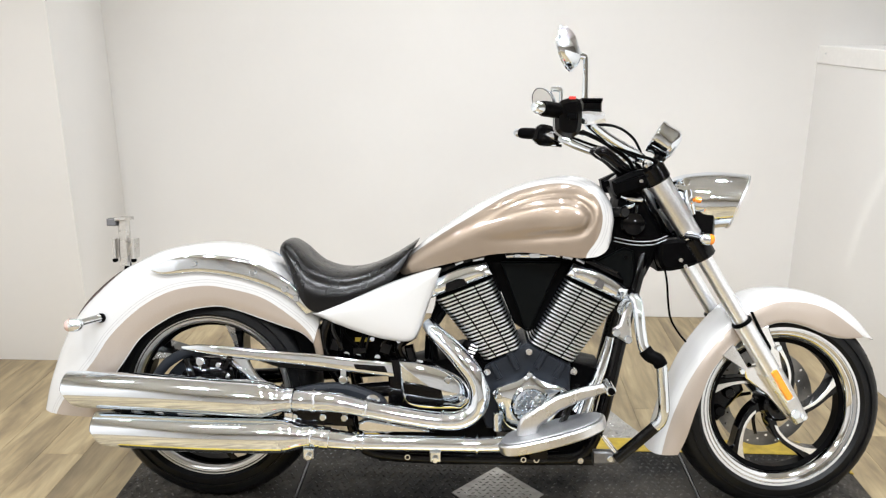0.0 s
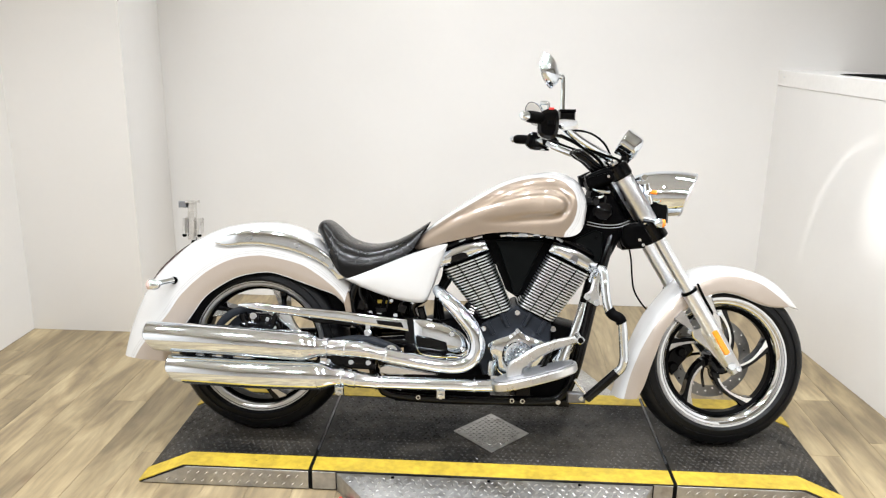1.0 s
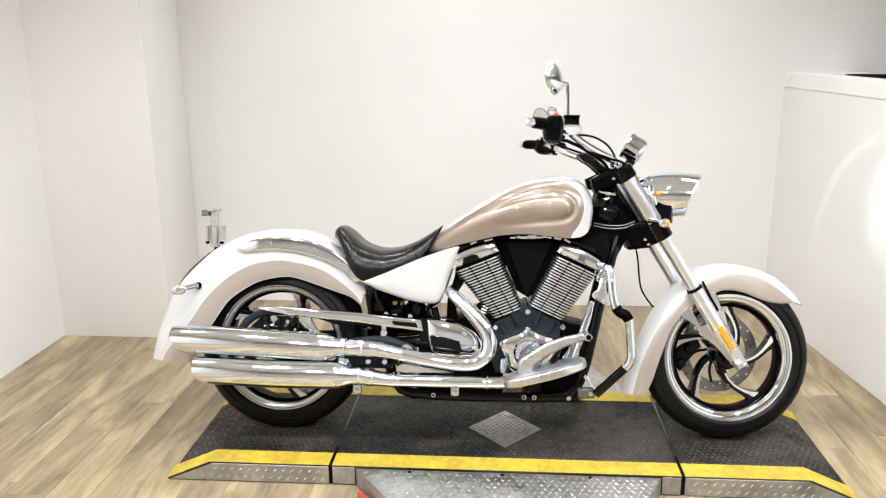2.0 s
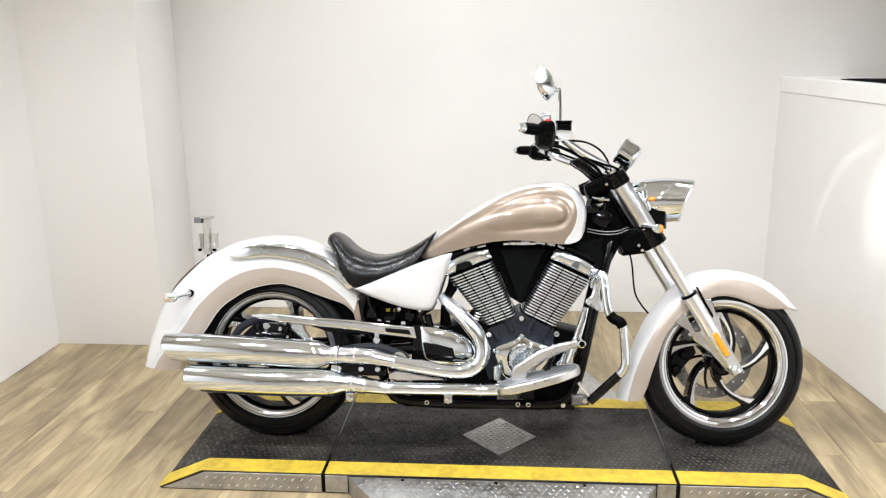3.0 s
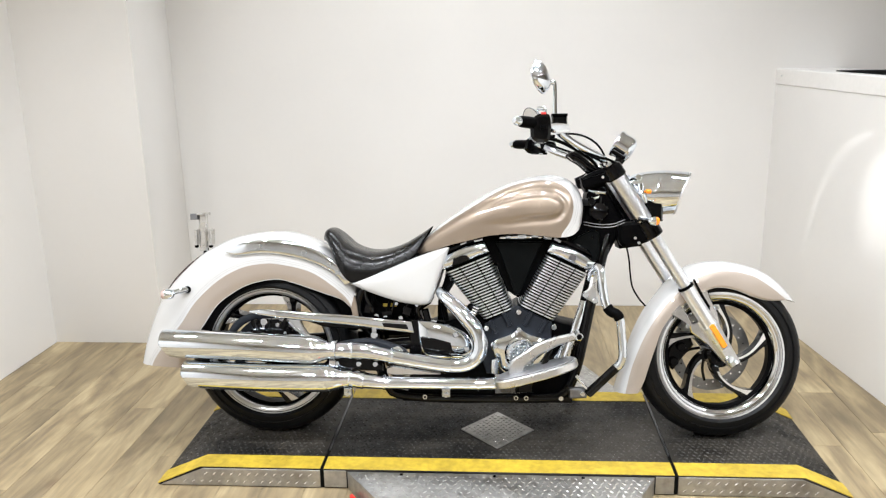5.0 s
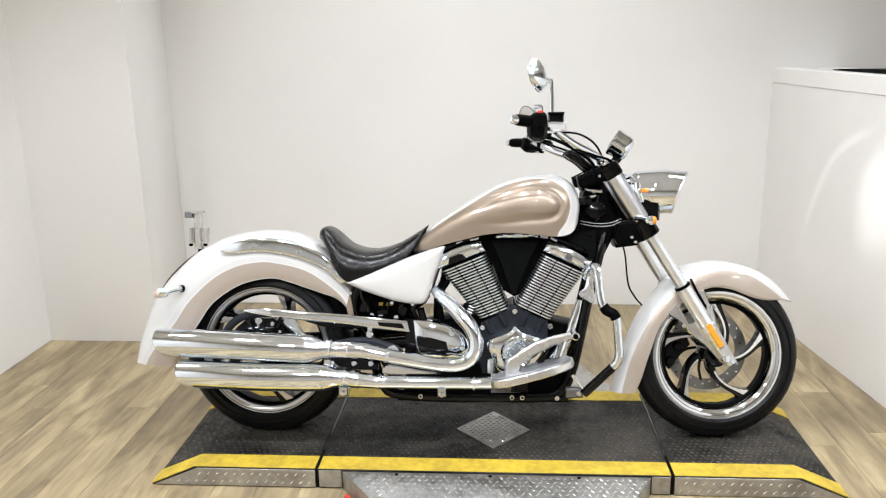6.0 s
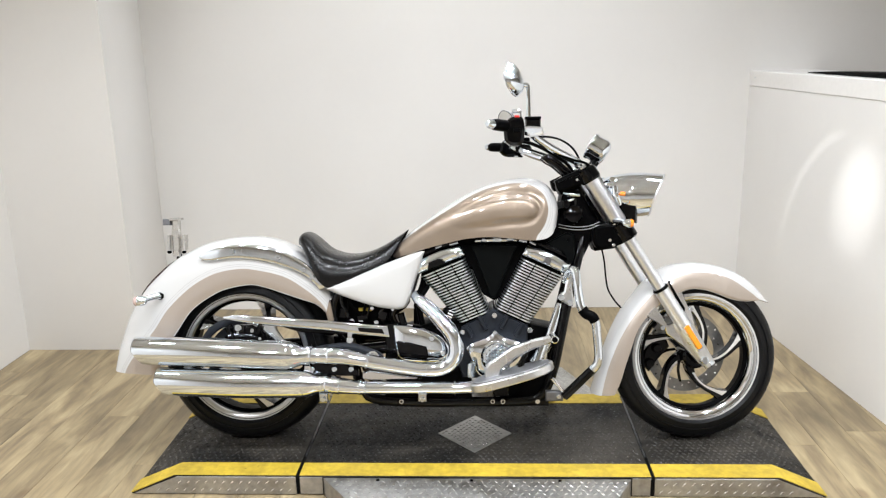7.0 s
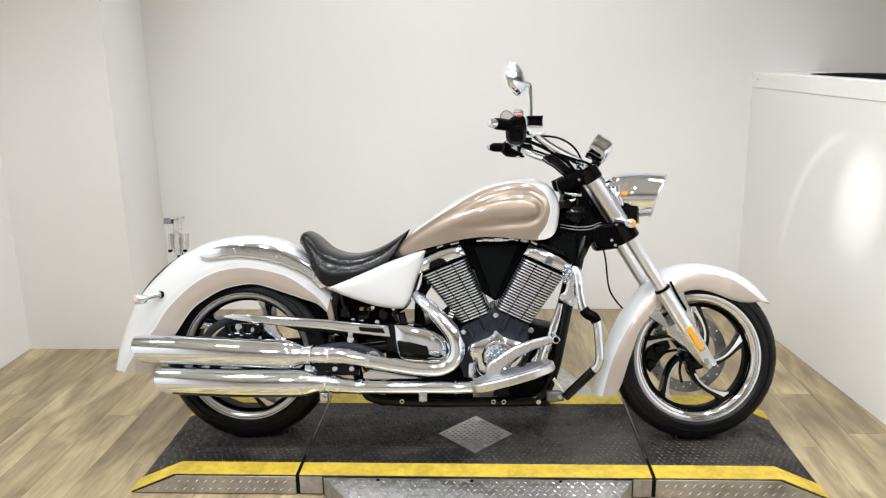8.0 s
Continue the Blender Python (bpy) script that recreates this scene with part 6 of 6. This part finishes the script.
bar = part("handlebar", tube(bmesh.new(), bar_side(-1)[::-1] + bar_side(1), 0.0135, n=120, sides=18), M_CHROME, bike, "wide pulled-back chrome handlebar")
for s in (-1, 1):
    part("riser", tube(bmesh.new(), [(0.382, s * 0.05, 0.972), (0.345, s * 0.05, 0.992), (0.315, s * 0.05, 1.018), (0.285, s * 0.05, 1.036), (0.273, s * 0.05, 1.026)], [0.019, 0.016, 0.016, 0.018, 0.014]), M_BLACK, bike, "black handlebar riser")
    e0, e1 = Vector(bar_side(s)[-1]), Vector(bar_side(s)[-2])
    d = (e1 - e0).normalized()
    part("grip", tube(bmesh.new(), [e0 + d * 0.012, e0 + d * 0.03, e0 + d * 0.085, e0 + d * 0.10], [0.0170, 0.0190, 0.0190, 0.0200]), M_DULL, bar, "black rubber grip")
    part("grip_flange", lathe(bmesh.new(), [(0.015, 0.094), (0.024, 0.096), (0.025, 0.100), (0.024, 0.104), (0.015, 0.106)], e0, d, 28), M_BLACK, bar)
    part("grip_end", lathe(bmesh.new(), [(0.0005, -0.016), (0.009, -0.015), (0.0145, -0.008), (0.0150, 0.010), (0.013, 0.016)], e0, d, 20), M_CHROME, bar, "chrome grip end")
    if s < 0:
        HOUSE = [(0.118, 1.136), (0.140, 1.158), (0.176, 1.158), (0.184, 1.121), (0.178, 1.078), (0.150, 1.068), (0.122, 1.084)]
        SPOT = (0.160, -0.375, 1.160)
    else:
        HOUSE = [(0.119, 1.078), (0.130, 1.120), (0.160, 1.128), (0.213, 1.108), (0.218, 1.090), (0.196, 1.061), (0.144, 1.060)]
        SPOT = (0.150, 0.335, 1.124)
    sw = part("switch_housing", plate(bmesh.new(), HOUSE, s * 0.320, s * 0.388, 0.010, n=44), M_BLACK, bar, "black switch housing")
    part("housing_seam", plate(bmesh.new(), [(0.1545 + (x - 0.1545) * 1.012, 1.11 + (z - 1.11) * 1.012) for x, z in HOUSE] if s < 0 else [(0.166 + (x - 0.166) * 1.012, 1.094 + (z - 1.094) * 1.012) for x, z in HOUSE], s * 0.352, s * 0.357, 0.001, n=44), M_GREY, sw)
    part("switch_button", block(bmesh.new(), SPOT[0] - 0.008, SPOT[0] + 0.008, SPOT[1] - 0.008, SPOT[1] + 0.008, SPOT[2] - 0.004, SPOT[2] + 0.005, 0.003), M_RED if s < 0 else M_DULL, sw)
    part("rocker", block(bmesh.new(), SPOT[0] - 0.012, SPOT[0] + 0.010, s * 0.386, s * 0.393, SPOT[2] - 0.050, SPOT[2] - 0.036, 0.003), M_DULL, sw)
    dz = 0.0 if s < 0 else -0.032
    mc = e0 + d * 0.20 + Vector((-0.010, 0, 0.012))
    part("reservoir", block(bmesh.new(), 0.190, 0.240, s * 0.276, s * 0.326, 1.131 + dz, 1.160 + dz, 0.008), M_BLACK, bar, "black fluid reservoir")
    part("reservoir_lid", block(bmesh.new(), 0.189, 0.241, s * 0.275, s * 0.327, 1.158 + dz, 1.165 + dz, 0.003), M_DULL, bar)
    part("lever_perch", plate(bmesh.new(), [(0.180, 1.131 + dz), (0.205, 1.133 + dz), (0.244, 1.130 + dz), (0.248, 1.108 + dz), (0.205, 1.100 + dz), (0.184, 1.110 + dz)], s * 0.270, s * 0.345, 0.008), M_FIN if s < 0 else M_DULL, bar, "polished lever perch" if s < 0 else "")
    part("lever", tube(bmesh.new(), [(0.226, s * 0.300, 1.116 + dz), (0.208, s * 0.325, 1.112 + dz), (0.190, s * 0.350, 1.108 + dz)], [0.010, 0.009, 0.007], squash=0.8), M_POLISH, bar, "polished hand lever")
    for k in range(2):
        part("cable_guide", rod(bmesh.new(), (0.168 + 0.012 * k, s * 0.345, 1.082 + dz * 0.6), (0.196 + 0.014 * k, s * 0.318, 1.078 + dz * 0.6), 0.005, 10), M_CHROME if k == 0 else M_DULL, bar)
    # mirror: stem, arm, shell and glass
    b0 = mc + Vector((-0.004, 0, 0.024))
    mir_ob = part("mirror", tube(bmesh.new(), [b0, b0 + Vector((0.0, 0, 0.045)), b0 + Vector((-0.001, 0, 0.098)), b0 + Vector((-0.006, 0, 0.108)), b0 + Vector((-0.030, s * 0.012, 0.110))], [0.0078, 0.0068, 0.0064, 0.0090, 0.0085], n=30), M_CHROME, bike, "chrome teardrop mirror on a stem")
    mc2 = b0 + Vector((-0.056, s * 0.030, 0.116 if s < 0 else 0.070))
    mm = Matrix.Translation(mc2) @ pose(0, 0, 0, 14 * s, -14, -22 if s < 0 else 31)
    grid_m = []
    for u in np.linspace(0.02, 1, 14):
        rr = math.sin(u * math.pi / 2)
        row = []
        for a in np.linspace(0, 2 * math.pi, 36, endpoint=False):
            up = max(0.0, math.sin(a))
            point = up if s < 0 else 0.0
            row.append(mm @ Vector((0.036 * math.cos(u * math.pi / 2), (0.062 if s < 0 else 0.056) * rr * math.cos(a) * (1 - 0.72 * point ** 1.3), 0.045 * rr * math.sin(a) * (1 + 0.52 * point ** 2))))
        grid_m.append(row)
    bm = bmesh.new()
    skin(bm, grid_m, closed=True)
    part("mirror_shell", bm, M_CHROME, mir_ob, "chrome mirror shell")
    part("mirror_rim", tube(bmesh.new(), grid_m[-1] + grid_m[-1][:1], 0.003 if s < 0 else 0.0018, smooth=False, sides=8), M_CHROME if s < 0 else M_STEEL, mir_ob)
    bm = bmesh.new()
    bm.faces.new([bm.verts.new(p) for p in grid_m[-1]])
    part("mirror_glass", bm, material("mirror_glass", (0.97, 0.97, 0.97), 0.01, metal=1.0), mir_ob, "mirror glass")
# cables from the grips
part("throttle_cable", tube(bmesh.new(), [(0.215, -0.27, 1.10), (0.27, -0.21, 1.105), (0.325, -0.12, 1.098), (0.375, -0.05, 1.07), (0.405, -0.02, 1.02), (0.41, -0.03, 0.97)], 0.0038, sides=8), M_DULL, bike, "black looping cable")
part("brake_line", tube(bmesh.new(), [(0.235, -0.25, 1.105), (0.29, -0.20, 1.055), (0.36, -0.16, 1.028), (0.42, -0.12, 1.01), (0.47, -0.11, 0.95), (0.512, -0.10, 0.87), (0.52, -0.09, 0.81)], 0.0045, sides=8), M_DULL, bike, "black brake line")
part("clutch_cable", tube(bmesh.new(), [(0.22, 0.25, 1.09), (0.29, 0.18, 1.06), (0.37, 0.10, 1.03), (0.44, 0.08, 0.97), (0.48, 0.08, 0.87)], 0.0045, sides=8), M_DULL, bike, "black clutch cable")
part("wire_loom", tube(bmesh.new(), [(0.20, -0.27, 1.085), (0.26, -0.215, 1.062), (0.34, -0.13, 1.018), (0.37, -0.07, 0.99)], 0.006, sides=8), M_DULL, bike, "black wiring loom on the bar")

# ---- floor planks ----
PW, PL = 0.152, 1.22
bm = bmesh.new()
plate(bm, [(-PW / 2 + 0.0005, -PL / 2 + 0.0005), (PW / 2 - 0.0005, -PL / 2 + 0.0005), (PW / 2 - 0.0005, PL / 2 - 0.0005), (-PW / 2 + 0.0005, PL / 2 - 0.0005)], -0.003, 0.0, 0.0007, m=FLAT)
first = link("plank", bm, M_WOOD, floor, m=pose(-9, 0, -0.2))
rng = random.Random(4)
spare = True
for c in range(44):
    px = WEST_X + PW * (c + 0.5)
    if px > EAST_X:
        break
    y = FRONT_Y + rng.random() * PL
    while y > SOUTH_Y:
        y1, y0 = min(y, FRONT_Y), max(y - PL, SOUTH_Y)
        m = pose(px, (y0 + y1) / 2, 0, 0, 0, 180 * rng.randint(0, 1)) @ Matrix.Diagonal((1, (y1 - y0) / PL, 1, 1))
        if spare:
            first.matrix_basis, spare = m, False
        else:
            again(first, m)
        y -= PL
